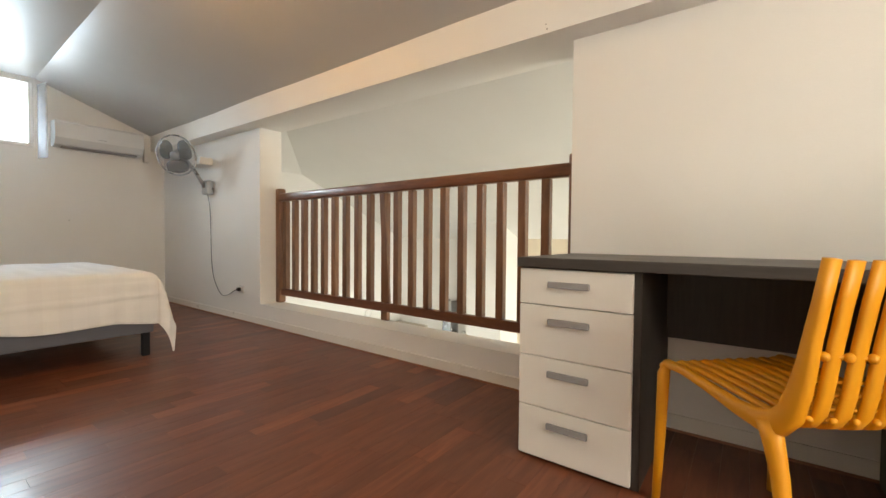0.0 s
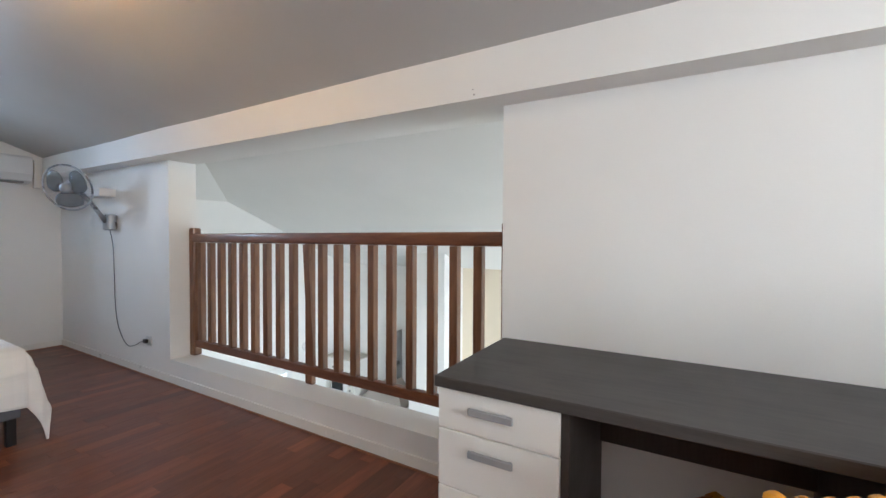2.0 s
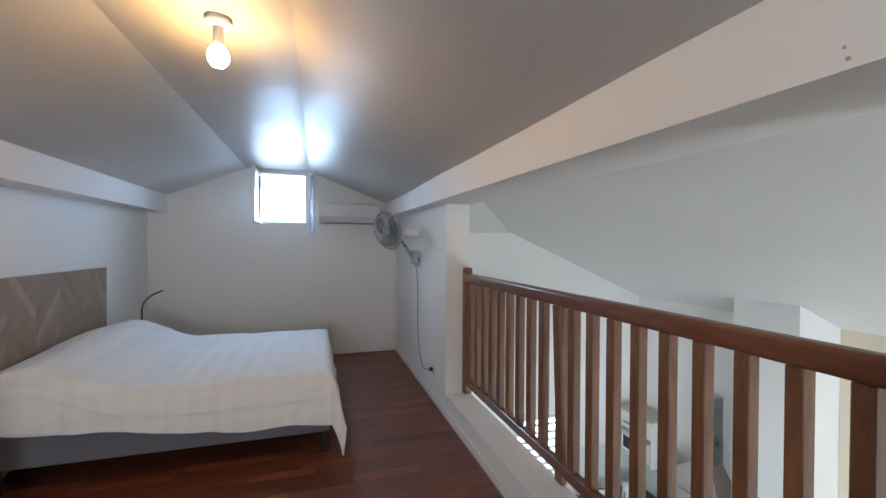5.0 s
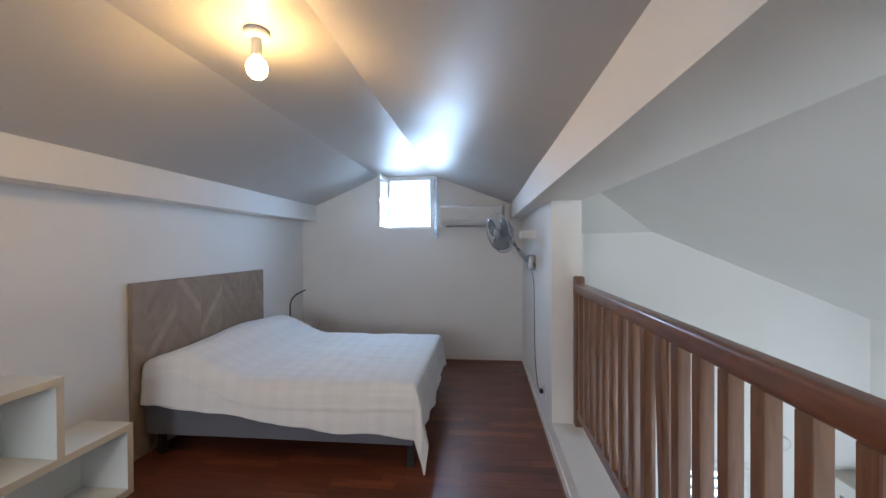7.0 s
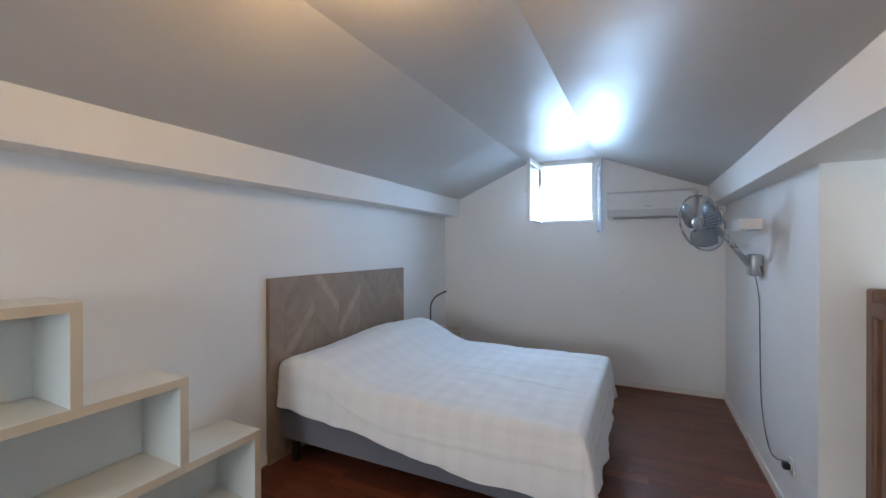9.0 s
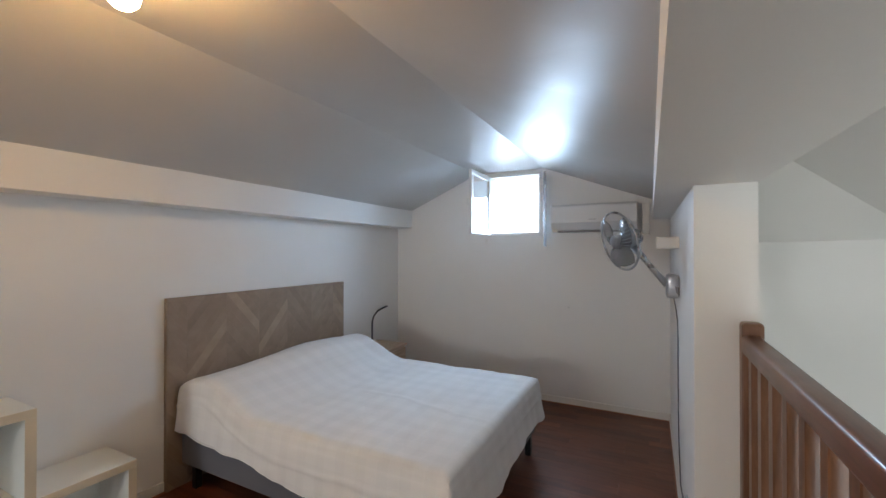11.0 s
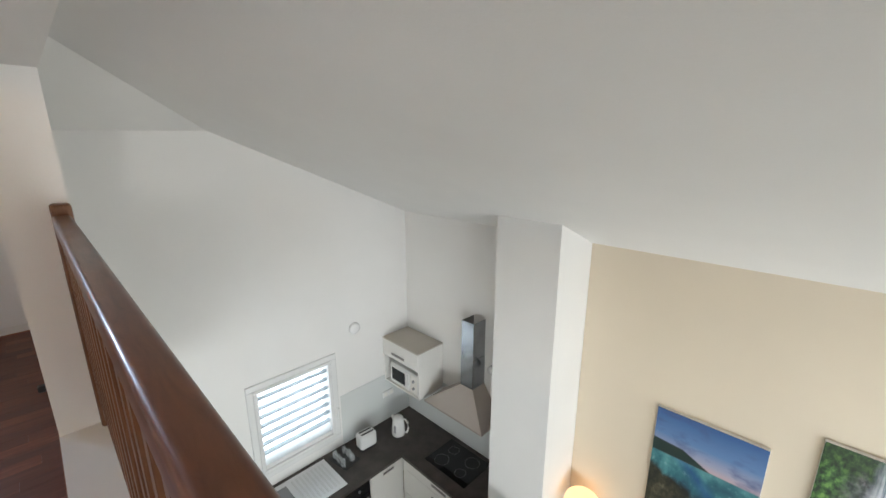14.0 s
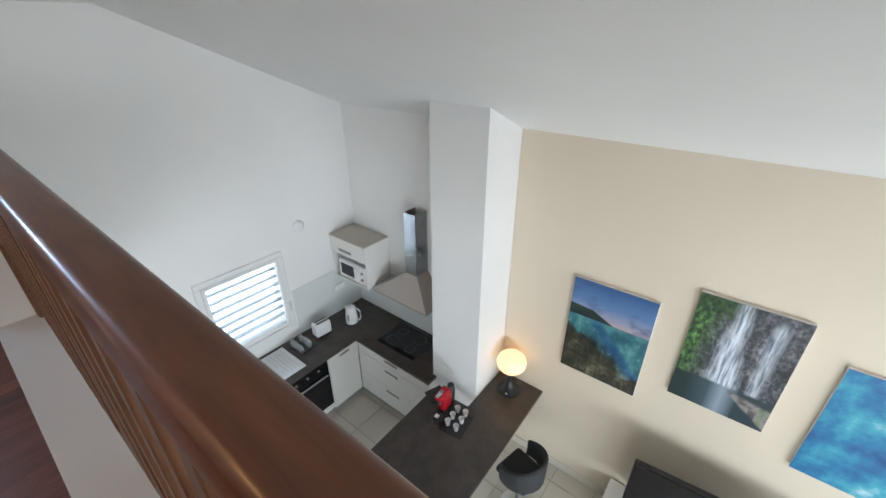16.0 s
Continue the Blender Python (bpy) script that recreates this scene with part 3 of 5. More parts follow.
part("base", bb(-4.54, -2.965, -0.765, 1.22, 0.165, 0.365), BEDGREY, bed, "grey fabric bed base")
part("mattress", bb(-4.54, -2.965, -0.765, 1.22, 0.366, 0.545, 0.04, 3), WHITELAM, bed, "white mattress")
for x in (-4.46, -3.02):
    for y in (-0.68, 1.185):
        part("leg", bb(x - 0.022, x + 0.022, y - 0.022, y + 0.022, 0, 0.1645, 0.004), BLACKPLASTIC, bed)

XA, XB, YA, YB = -4.555, -2.955, -0.765, 1.235


def bed_top(x, y):
    hp = max(0.0, 1 - abs(y + 0.53) / 0.56)
    hp = hp * hp * (3 - 2 * hp)
    middle = 0.78 + 0.22 * math.exp(-(((x + 3.95) / 0.48) ** 2))
    z = 0.585 + 0.22 * hp * middle
    z += 0.010 * noise.noise(Vector((x * 2.2, y * 2.6, 1))) + 0.005 * noise.noise(Vector((x * 7, y * 5, 9)))
    de = min(XB - x, x - XA, YB - y)
    if de < 0.045:
        z -= 0.022 * (1 - max(de, 0) / 0.045) ** 2
    z += 0.006 * math.exp(-(((x + 3.62 + 0.05 * math.sin(y * 4)) / 0.012) ** 2)) * max(0.0, min(1.0, (y - 0.1) * 4))
    z += 0.004 * noise.noise(Vector((x * 1.2, y * 14.0, 5)))
    return z


def side_length(y):
    """How far the cloth hangs at the long side."""
    pts = ((-0.765, 0.40), (-0.5, 0.385), (-0.03, 0.345), (0.31, 0.296), (0.60, 0.262), (0.80, 0.252), (1.0, 0.262), (1.24, 0.235))
    for (ya, za), (yb, zb) in zip(pts, pts[1:]):
        if y <= yb:
            t = (y - ya) / (yb - ya)
            hem = za + (zb - za) * t
            break
    return bed_top(XB, y) - hem


bm = bmesh.new()
nu, nv, nx_, ny_ = 130, 130, 100, 100
grid = {}
for i in range(nu + 1):
    for j in range(nv + 1):
        a = XA + (XB - XA) * min(i, nx_) / nx_
        w = YA + (YB - YA) * min(j, ny_) / ny_
        fi, fj = max(0, i - nx_) / (nu - nx_), max(0, j - ny_) / (nv - ny_)
        x, y = a, w
        z = bed_top(a, w)
        if fi or fj:
            lx = fi * side_length(w)
            ly = fj * (0.27 + 0.02 * math.sin(a * 5))
            drop = math.hypot(lx, ly) * (1.0 + 0.30 * min(fi, fj))
            dx, dy = lx / max(drop, 1e-6), ly / max(drop, 1e-6)
            fold = noise.noise(Vector((a * 5.0 + fj, w * 5.0 + fi, 4))) + 0.5 * noise.noise(Vector((a * 11, w * 11, drop * 2)))
            push = 0.008 * min(1, drop / 0.05) + 0.09 * drop + 0.024 * min(1, drop / 0.25) * fold
            push += 0.006 * math.exp(-(((drop - 0.13 - 0.02 * math.sin(w * 3)) / 0.014) ** 2)) + 0.08 * ly * fj
            if fi and fj:
                push += 0.13 * min(fi, fj, 0.55)
            x += dx * push
            y += dy * push
            z -= drop - 0.004 * math.sin(drop * 60 + w * 9)
            z = max(z, 0.03 + 0.01 * fold)
        grid[i, j] = bm.verts.new((x - BX, y - BY, z))
for i in range(nu):
    for j in range(nv):
        bm.faces.new((grid[i, j], grid[i + 1, j], grid[i + 1, j + 1], grid[i, j + 1]))
hem_line = [grid[nu, j].co.copy() for j in range(nv + 1)] + [grid[i, nv].co.copy() for i in range(nu - 1, -1, -1)]
spread = thing("bedspread", (BX, BY, 0), "white checked cotton bedspread draped over a low bed", "bedspread")
cl = part("cloth", bm, CLOTH, spread, smooth=True)
sol = cl.modifiers.new("thick", "SOLIDIFY")
sol.thickness, sol.offset = 0.003, 1.0
part("hem", tube(bmesh.new(), hem_line, 0.0045, 6), CLOTH, spread, "narrow rolled white hem", smooth=True)

# headboard: board with herringbone strips
hb = thing("headboard", (-3.742, Y0 + 0.001, 0.0), "flat light brown herringbone headboard against a white wall", "headboard")
part("board", B(-0.863, 0.863, 0, 0.026, 0.0, 1.271, 0.002), HEAD, hb)
X0, X1, Z0, Z1 = -0.858, 0.858, 0.005, 1.266
def clip(poly):
    for ax, lim, sgn in ((0, X0, 1), (0, X1, -1), (1, Z0, 1), (1, Z1, -1)):
        out = []
        for a, b in zip(poly, poly[1:] + poly[:1]):
            ia, ib = (a[ax] - lim) * sgn >= 0, (b[ax] - lim) * sgn >= 0
            if ia:
                out.append(a)
            if ia != ib:
                t = (lim - a[ax]) / (b[ax] - a[ax])
                out.append((a[0] + t * (b[0] - a[0]), a[1] + t * (b[1] - a[1])))
        poly = out
        if len(poly) < 3:
            return []
    return poly
colw, pitch = 0.286, 0.092
ci = 0
x = X0 - 0.13
while x < X1:
    k = -8
    while k < 24:
        up = 1 if ci % 2 == 0 else -1
        z = Z0 + k * pitch
        ya, yb = (z, z + colw * 1.2) if up > 0 else (z + colw * 1.2, z)
        poly = clip([(x, ya), (x + colw, yb), (x + colw, yb + pitch), (x, ya + pitch)])
        k += 1
        if len(poly) < 3:
            continue
        cx, cz = sum(p[0] for p in poly) / len(poly), sum(p[1] for p in poly) / len(poly)
        poly = [(cx + (px - cx) * 0.992, cz + (pz - cz) * 0.992) for px, pz in poly]
        bm = bmesh.new()
        prism(bm, poly, 0.0265, 0.030, "y")
        part("strip", bm, HEAD, hb)
    x += colw
    ci += 1

# bedside table and reading lamp
nt_ = thing("bedside_table", (-4.93, -0.56, 0.0), "small light wood bedside table in the corner beside the bed", "bedside table")
part("tabletop", B(-0.22, 0.22, -0.24, 0.20, 0.545, 0.573, 0.003), NIGHTWOOD, nt_)
part("body", B(-0.21, 0.21, -0.23, 0.18, 0.10, 0.544, 0.002), NIGHTWOOD, nt_)
dr = part("drawer", B(-0.205, 0.205, 0.181, 0.195, 0.36, 0.53, 0.002), NIGHTWOOD, nt_)
part("handle", B(-0.05, 0.05, 0.196, 0.212, 0.45, 0.465, 0.003), GREYPLASTIC, dr)
for sx in (-0.18, 0.18):
    for sy in (-0.16, 0.12):
        part("leg", B(sx - 0.018, sx + 0.018, sy - 0.018, sy + 0.018, 0, 0.0995), NIGHTWOOD, nt_)
rl = thing("reading_lamp", (-4.80, -0.57, 0.574), "small dark bendable reading lamp on the bedside table", "lamp")
part("base", lathe(bmesh.new(), [(0.055, 0), (0.055, 0.012), (0.03, 0.018), (0.0, 0.02)]), BLACKPLASTIC, rl, smooth=True)
part("stem", tube(bmesh.new(), [(0, 0, 0.018), (0, 0, 0.27), (0, 0.02, 0.33), (0.002, 0.06, 0.375), (0.005, 0.10, 0.405)], 0.009, 8), CORDGREY, rl, smooth=True)
part("head", box(bmesh.new(), -0.02, 0.02, -0.02, 0.10, -0.008, 0.006, 0.006, 2, m=Matrix.Translation((0.005, 0.10, 0.405)) @ Matrix.Rotation(radians(25), 4, "X")), BLACKPLASTIC, rl)

# stepped shelf
sh = thing("stepped_shelf", (-2.565, Y0, 0.0), "cream laminate stepped open shelf unit standing against a white wall", "shelf unit")
def sb(x0, x1, y0, y1, z0, z1, r=0.0015):
    return B(x0 + 2.565, x1 + 2.565, y0, y1, z0, z1, r=r)
th, ds = 0.040, 0.412
ends = -0.52
for i, z in enumerate((0.04, 0.438, 0.858, 1.272)):
    part("shelf_board", sb(-2.565 + ds * max(0, i - 1), ends, 0.002, 0.328, z - th, z), SHELFWHITE, sh)
    part("edge_band", sb(-2.565 + ds * max(0, i - 1), ends, 0.3283, 0.330, z - th, z, 0.0004), EDGEBAND, sh, "cream front edge band")
for i, (za, zb) in enumerate(((0.04, 0.398), (0.438, 0.818), (0.858, 1.232))):
    xs = -2.565 + ds * i
    for x in (xs, xs + 1.02, ends - th):
        if x + th > ends + 0.001:
            continue
        part("upright", sb(x, x + th, 0.002, 0.328, za + 0.0005, zb - 0.0005), SHELFIN, sh)
        part("edge_band", sb(x, x + th, 0.3283, 0.330, za + 0.0005, zb - 0.0005, 0.0004), EDGEBAND, sh, "cream front edge band")
    part("back_panel", sb(xs + th, ends - th - 0.001, 0.003, 0.008, za + 0.001, zb - 0.001, 0), SHELFIN, sh)

# ---- wall fan ----
fan = thing("wall_fan", (-4.35, 2.199, 1.285), "silver wall fan with smoked blades and a hanging cord", "fan")
def fl(p):
    return Vector(p) - Vector((-4.35, 2.199, 1.285))
part("wall_plate", box(bmesh.new(), -0.06, 0.085, -0.075, 0.0, 0.0, 0.15, 0.02, 3), CHROME, fan, smooth=True)
part("arm", tube(bmesh.new(), [fl((-4.335, 2.13, 1.37)), fl((-4.31, 2.07, 1.44)), fl((-4.285, 2.01, 1.52)), fl((-4.31, 1.94, 1.61))], [0.026, 0.018, 0.017, 0.026], 12), CHROME, fan, smooth=True)
hubc = fl((-4.315, 1.865, 1.655))
face = Vector((0.57, -0.80, -0.26)).normalized()
turn = Matrix.Translation(hubc) @ face.to_track_quat("Z", "Y").to_matrix().to_4x4()
part("motor", lathe(bmesh.new(), [(0.0, -0.13), (0.05, -0.125), (0.065, -0.08), (0.065, -0.03), (0.03, -0.01), (0.0, -0.005)], 20, m=turn), CHROME, fan, smooth=True)
part("hub", lathe(bmesh.new(), [(0.0, -0.01), (0.045, 0.0), (0.045, 0.055), (0.03, 0.068), (0.0, 0.072)], 20, m=turn), CHROME, fan, smooth=True)
for k in range(3):
    bm = bmesh.new()
    a0 = k * 2 * math.pi / 3 + 0.5
    rows = []
    for i in range(7):
        r = 0.04 + 0.135 * i / 6
        half = 0.38 + 0.55 * math.sin(math.pi * (0.25 + 0.65 * i / 6))
        rows.append([bm.verts.new(turn @ Vector((r * math.cos(a0 + half * s), r * math.sin(a0 + half * s), 0.025 - 0.022 * s))) for s in (-1, -0.5, 0, 0.5, 1)])
    for a, b in zip(rows, rows[1:]):
        for s in range(4):
            bm.faces.new((a[s], a[s + 1], b[s + 1], b[s]))
    bl = part("blade", bm, FANBLADE, fan, smooth=True)
    m_ = bl.modifiers.new("thick", "SOLIDIFY")
    m_.thickness = 0.003
bm = bmesh.new()
for side in (-1, 1):
    for k in range(48):
        a = 2 * math.pi * k / 48
        pts = [turn @ Vector((r * math.cos(a), r * math.sin(a), 0.02 + side * h)) for r, h in ((0.05, 0.062), (0.12, 0.058), (0.17, 0.045), (0.195, 0.008))]
        tube(bm, pts, 0.0011, 4, False)
part("guard", bm, STEEL, fan)
bm = bmesh.new()
ringp = [turn @ Vector((0.198 * math.cos(2 * math.pi * k / 40), 0.198 * math.sin(2 * math.pi * k / 40), 0.02)) for k in range(41)]
tube(bm, ringp, 0.008, 8, False)
part("guard_rim", bm, CHROME, fan, smooth=True)
cordp = [(-4.36, 2.17, 1.285), (-4.355, 2.190, 1.13), (-4.34, 2.192, 0.85), (-4.33, 2.192, 0.62), (-4.29, 2.192, 0.42), (-4.20, 2.192, 0.29), (-4.08, 2.19, 0.22), (-3.95, 2.19, 0.235), (-3.82, 2.185, 0.285), (-3.71, 2.17, 0.312)]
pts = []
for i in range(len(cordp) - 1):
    p0, p1, p2, p3 = [Vector(cordp[max(0, min(len(cordp) - 1, j))]) for j in (i - 1, i, i + 1, i + 2)]
    for s in range(6):
        t = s / 6
        pts.append(fl(0.5 * ((2 * p1) + (-p0 + p2) * t + (2 * p0 - 5 * p1 + 4 * p2 - p3) * t * t + (-p0 + 3 * p1 - 3 * p2 + p3) * t ** 3)))
part("cord", tube(bmesh.new(), pts, 0.0035, 6), CORDGREY, fan, "thin dark grey cord", smooth=True)
part("plug", B(0.635, 0.675, -0.045, -0.012, -0.990, -0.955, 0.006), BLACKPLASTIC, fan, "black plug")

def socket(loc, rz=0):
    s = thing("socket", loc, "white square wall socket", "socket", "", rz)
    part("plate", B(-0.04, 0.04, -0.010, 0, -0.04, 0.04, 0.003), WHITEGLOSS, s)
    part("insert", lathe(bmesh.new(), [(0.024, 0.0), (0.024, 0.002), (0.02, 0.003), (0.0, 0.003)], 20, m=Matrix.Translation((0, -0.0105, 0)) @ Matrix.Rotation(radians(90), 4, "X")), TRIM, s)
    return s
socket((-3.689, 2.1995, 0.313))

for dy in (0, 0.079):
    socket((KG + 0.0065, 4.815 + dy, -1.285), 90)
# small fixings on the walls
def wall_mark(name, loc, label, parts_, mat=None):
    t = thing(name, loc, label, "wall fixing")
    for a in parts_:
        part("body", B(*a, r=0.001), mat or TRIM, t)
wall_mark("wall_clip", (G + 0.0005, 0.383, 1.703), "small white clip under the gable window", [(0, 0.012, -0.02, 0.02, -0.02, 0.02)])
wall_mark("wall_plug", (-0.462, 2.0545, 1.847), "small grey filled screw hole in the beam", [(-0.004, 0.004, -0.001, 0.0, -0.004, 0.004)], FILLER)
wall_mark("wall_plug", (-0.468, 2.0545, 1.870), "small grey filled screw hole in the beam", [(-0.003, 0.003, -0.001, 0.0, -0.003, 0.003)], FILLER)
wall_mark("wall_plug", (G + 0.0005, 1.284, 1.0), "small grey filled screw hole in the gable wall", [(0.0, 0.001, -0.005, 0.005, -0.005, 0.005)], GREYPLASTIC)

# small wall box beside the fan
sb_ = thing("wall_box", (-4.36, 2.199, 1.60), "small white box fixed to the white wall beside the fan", "box")
part("body", B(-0.24, 0.06, -0.13, 0, 0.0, 0.075, 0.004), TRIM, sb_)

# air conditioner
ac = thing("air_conditioner", (G + 0.001, 1.535, 1.775), "long white wall-mounted air conditioner under the sloping ceiling", "air conditioner")
bm = prism(bmesh.new(), [(0, 0.03), (0.06, 0.0), (0.17, 0.02), (0.205, 0.09), (0.205, 0.25), (0.185, 0.272), (0, 0.275)], -0.39, 0.39, "y")
part("body", bm, ACPLASTIC, ac)
part("outlet_flap", B(0.085, 0.178, -0.33, 0.33, -0.004, 0.012, 0.003), GREYPLASTIC, ac, "grey outlet flap")
part("badge", B(0.2055, 0.207, -0.035, 0.035, 0.115, 0.12), GREYPLASTIC, ac)
part("status_light", B(0.2055, 0.207, -0.34, -0.33, 0.18, 0.188), WHITEGLOSS, ac)
duct = thing("pipe_cover", (G + 0.001, 2.00, 1.74), "narrow white pipe cover in the corner by the beam", "pipe cover")
part("body", B(0, 0.06, -0.03, 0.03, 0.0, 0.30, 0.004), TRIM, duct)

# sheer curtain beside the gable window
bm = bmesh.new()
rows = []
for i in range(25):
    t = i / 24
    x, y = G + 0.03 + 0.16 * t, 1.045 + 0.04 * t + 0.012 * math.sin(i * 1.4)
    rows.append([bm.verts.new((x, y, z)) for z in (1.635, 1.85, 2.15, 2.40)])
for a, b in zip(rows, rows[1:]):
    for s in range(3):
        bm.faces.new((a[s], a[s + 1], b[s + 1], b[s]))
cur = thing("curtain", (0, 0, 0), "short sheer white curtain hanging beside the gable window", "curtain")
cc = part("cloth", bm, SHEER, cur, smooth=True)
cc.modifiers.new("thick", "SOLIDIFY").thickness = 0.002
part("rod", tube(bmesh.new(), [(G, 1.045, 2.405), (G + 0.21, 1.09, 2.405)], 0.005, 8), WHITEGLOSS, cur)

# hanging bulb
hl = thing("ceiling_lamp", (-1.935, 0.72, 2.462), "bare glowing warm bulb in a white holder on the ceiling", "ceiling lamp")
part("rose", lathe(bmesh.new(), [(0.0, 0.01), (0.055, 0.01), (0.055, -0.018), (0.03, -0.028), (0.0, -0.03)]), WHITEGLOSS, hl, smooth=True)
part("holder", lathe(bmesh.new(), [(0.022, -0.028), (0.022, -0.10), (0.026, -0.11), (0.0, -0.112)], 20), WHITEGLOSS, hl, smooth=True)
part("bulb", lathe(bmesh.new(), [(0.0, -0.106), (0.020, -0.110), (0.037, -0.126), (0.044, -0.152), (0.039, -0.178), (0.024, -0.195), (0.010, -0.2), (0.0, -0.201)], 24), BULB, hl, "glowing bulb", smooth=True)

# ---- kitchen below ----
# the kitchen is drawn on a grid of which one unit is 0.76 m


def kp(x, y, z):
    return (-0.664 + (x + 0.657) * 0.762, 2.32 + (y - 2.34) * 0.762, 1.461 + (z - 1.338) * 0.7665)


def kthing(name, loc, label, category, group="", rz=0.0):
    ob = thing(name, kp(*loc), label, category, group, rz)
    ob.scale = (0.762, 0.762, 0.7665)
    return ob


WT = -2.70
GK, YK, LK = -5.44, 6.097, -3.858
# base units
def base_unit(name, x0, x1, y0, y1, side, fronts, label, handles=True):
    """side: the wall side the unit stands on: "gable" looks to +x, "back" looks to -y."""
    u = kthing(name, (x0, y0, LK), label, "kitchen cabinet", "kitchen base cabinets")
    w, d, h = x1 - x0, y1 - y0, WT - 0.04 - LK
    part("plinth", B(0.0, w - (0.06 if side == "gable" else 0), 0.06 if side == "back" else 0, d, 0, 0.12), GREYPLASTIC, u)
    part("carcass", B(0.0, w - (0.022 if side == "gable" else 0), 0.022 if side == "back" else 0, d, 0.121, h - 0.001), WHITELAM, u)
    z = 0.125
    for fh in fronts:
        hh = fh * (h - 0.13)
        if side == "gable":
            p = part("door", B(w - 0.020, w, 0.002, d - 0.002, z + 0.002, z + hh - 0.002, 0.002), WHITELAM, u)
            part("handle", B(w + 0.018, w + 0.028, d / 2 - 0.09, d / 2 + 0.09, z + hh - 0.08, z + hh - 0.045, 0.005), HANDLESTEEL, p)
        else:
            p = part("door", B(0.002, w - 0.002, 0.0, 0.020, z + 0.002, z + hh - 0.002, 0.002), WHITELAM, u)
            part("handle", B(w / 2 - 0.13, w / 2 + 0.13, -0.028, -0.018, z + hh - 0.092, z + hh - 0.055, 0.005), HANDLESTEEL, p)
        z += hh
    return u
base_unit("base_cabinet", GK + 0.001, -4.70, 4.80, 5.335, "gable", (1.0,), "white kitchen base cabinet with one door and a steel handle")
base_unit("base_cabinet", GK + 0.001, -4.70, 2.9, 4.09, "gable", (1.0,), "white kitchen sink cabinet under a slate worktop")
base_unit("base_cabinet", -4.695, -3.25, 5.34, 6.09, "back", (0.4, 0.4, 0.2), "white kitchen drawer cabinet with three long steel handles")
ov = kthing("oven", (GK + 0.001, 4.10, LK), "built-in black glass oven in white kitchen units", "oven")
part("body", B(0.0, 0.715, 0.0, 0.695, 0.121, WT - 0.045 - LK), WHITELAM, ov)
od = part("door", B(0.716, 0.745, 0.02, 0.675, 0.26, 0.93, 0.004), BLACKGLASS, ov)
part("handle", tube(bmesh.new(), [(0.775, 0.06, 0.87), (0.775, 0.63, 0.87)], 0.012, 8), STEEL, od)
part("control_panel", B(0.716, 0.742, 0.02, 0.675, 0.935, 1.105, 0.003), BLACKGLASS, ov)
for i in range(3):
    part("knob", lathe(bmesh.new(), [(0.018, 0), (0.018, 0.015), (0.0, 0.016)], 14, m=Matrix.Translation((0.742, 0.15 + 0.18 * i, 1.02)) @ Matrix.Rotation(radians(90), 4, "Y")), STEEL, ov)

# worktops
wt = kthing("worktop", (GK, YK, WT - 0.04), "dark slate laminate corner worktop", "worktop")
bm = bmesh.new()
prism(bm, [(0.001, -0.002), (0.001, -3.2), (0.765, -3.2), (0.765, -0.80), (0.765, -0.002)], 0, 0.04, "z")
part("slab", bm, WORKTOP, wt)
part("slab", B(0.7655, 2.20, -0.80, -0.002, 0, 0.04), WORKTOP, wt)
bar = kthing("bar_counter", (-3.10, 4.0, -2.72), "dark slate laminate bar counter round a white stub wall", "bar counter")
bm = bmesh.new()
prism(bm, [(-0.02, 1.262), (0.50, 1.30), (0.50, 2.098), (1.112, 2.098), (1.16, 0.0), (0.0, 0.0)], 0, 0.04, "z")
part("slab", bm, WORKTOP, bar)
part("support_panel", B(0.30, 0.36, 0.05, 1.2, LK + 2.72, -0.001), WHITELAM, bar)
part("leg", tube(bmesh.new(), [(1.02, 0.6, LK + 2.72), (1.02, 0.6, -0.001)], 0.02, 10), STEEL, bar)
splash = kthing("backsplash", (0, 0, 0), "pale grey splashback panel behind the worktop", "splashback")
bm = bmesh.new()
box(bm, GK + 0.001, GK + 0.008, 4.85, YK - 0.01, WT + 0.001, -1.92)
part("backsplash_board", bm, SPLASH, splash)
part("backsplash_board", B(GK + 0.01, -3.24, YK - 0.008, YK - 0.001, WT + 0.001, -1.92), SPLASH, splash)

# hob
hob = kthing("hob", (-4.40, 5.48, WT + 0.0005), "black glass hob set in the dark worktop", "hob")
part("glass", B(0, 0.72, 0, 0.54, 0, 0.006, 0.002), BLACKGLASS, hob)
for hx, hy, r in ((0.18, 0.15, 0.10), (0.52, 0.15, 0.075), (0.18, 0.39, 0.075), (0.52, 0.39, 0.10)):
    bm = bmesh.new()
    tube(bm, [(hx + r * math.cos(a), hy + r * math.sin(a), 0.0062) for a in [2 * math.pi * k / 24 for k in range(25)]], 0.0012, 4, False)
    part("ring", bm, GREYPLASTIC, hob)
# hood
hd = kthing("cooker_hood", (-4.10, YK - 0.002, -2.02), "taupe metal pyramid cooker hood with a steel flue", "cooker hood")
bm = bmesh.new()
lo = [(-0.53, -0.40), (0.50, -0.40), (0.50, 0.0), (-0.53, 0.0)]
hi = [(0.008, -0.235), (0.208, -0.235), (0.208, 0.0), (0.008, 0.0)]
rings = [[bm.verts.new((x, y, z)) for x, y in loop] for loop, z in ((lo, 0.0), (lo, 0.03), (hi, 0.44))]
for a, b in zip(rings, rings[1:]):
    for k in range(4):
        bm.faces.new((a[k], a[(k + 1) % 4], b[(k + 1) % 4], b[k]))
bm.faces.new(rings[0])
bm.faces.new(rings[2])
part("canopy", bm, HOODMETAL, hd)
part("flue", B(0.003, 0.213, -0.243, -0.001, 0.441, 0.84, 0.004), FLUE, hd)
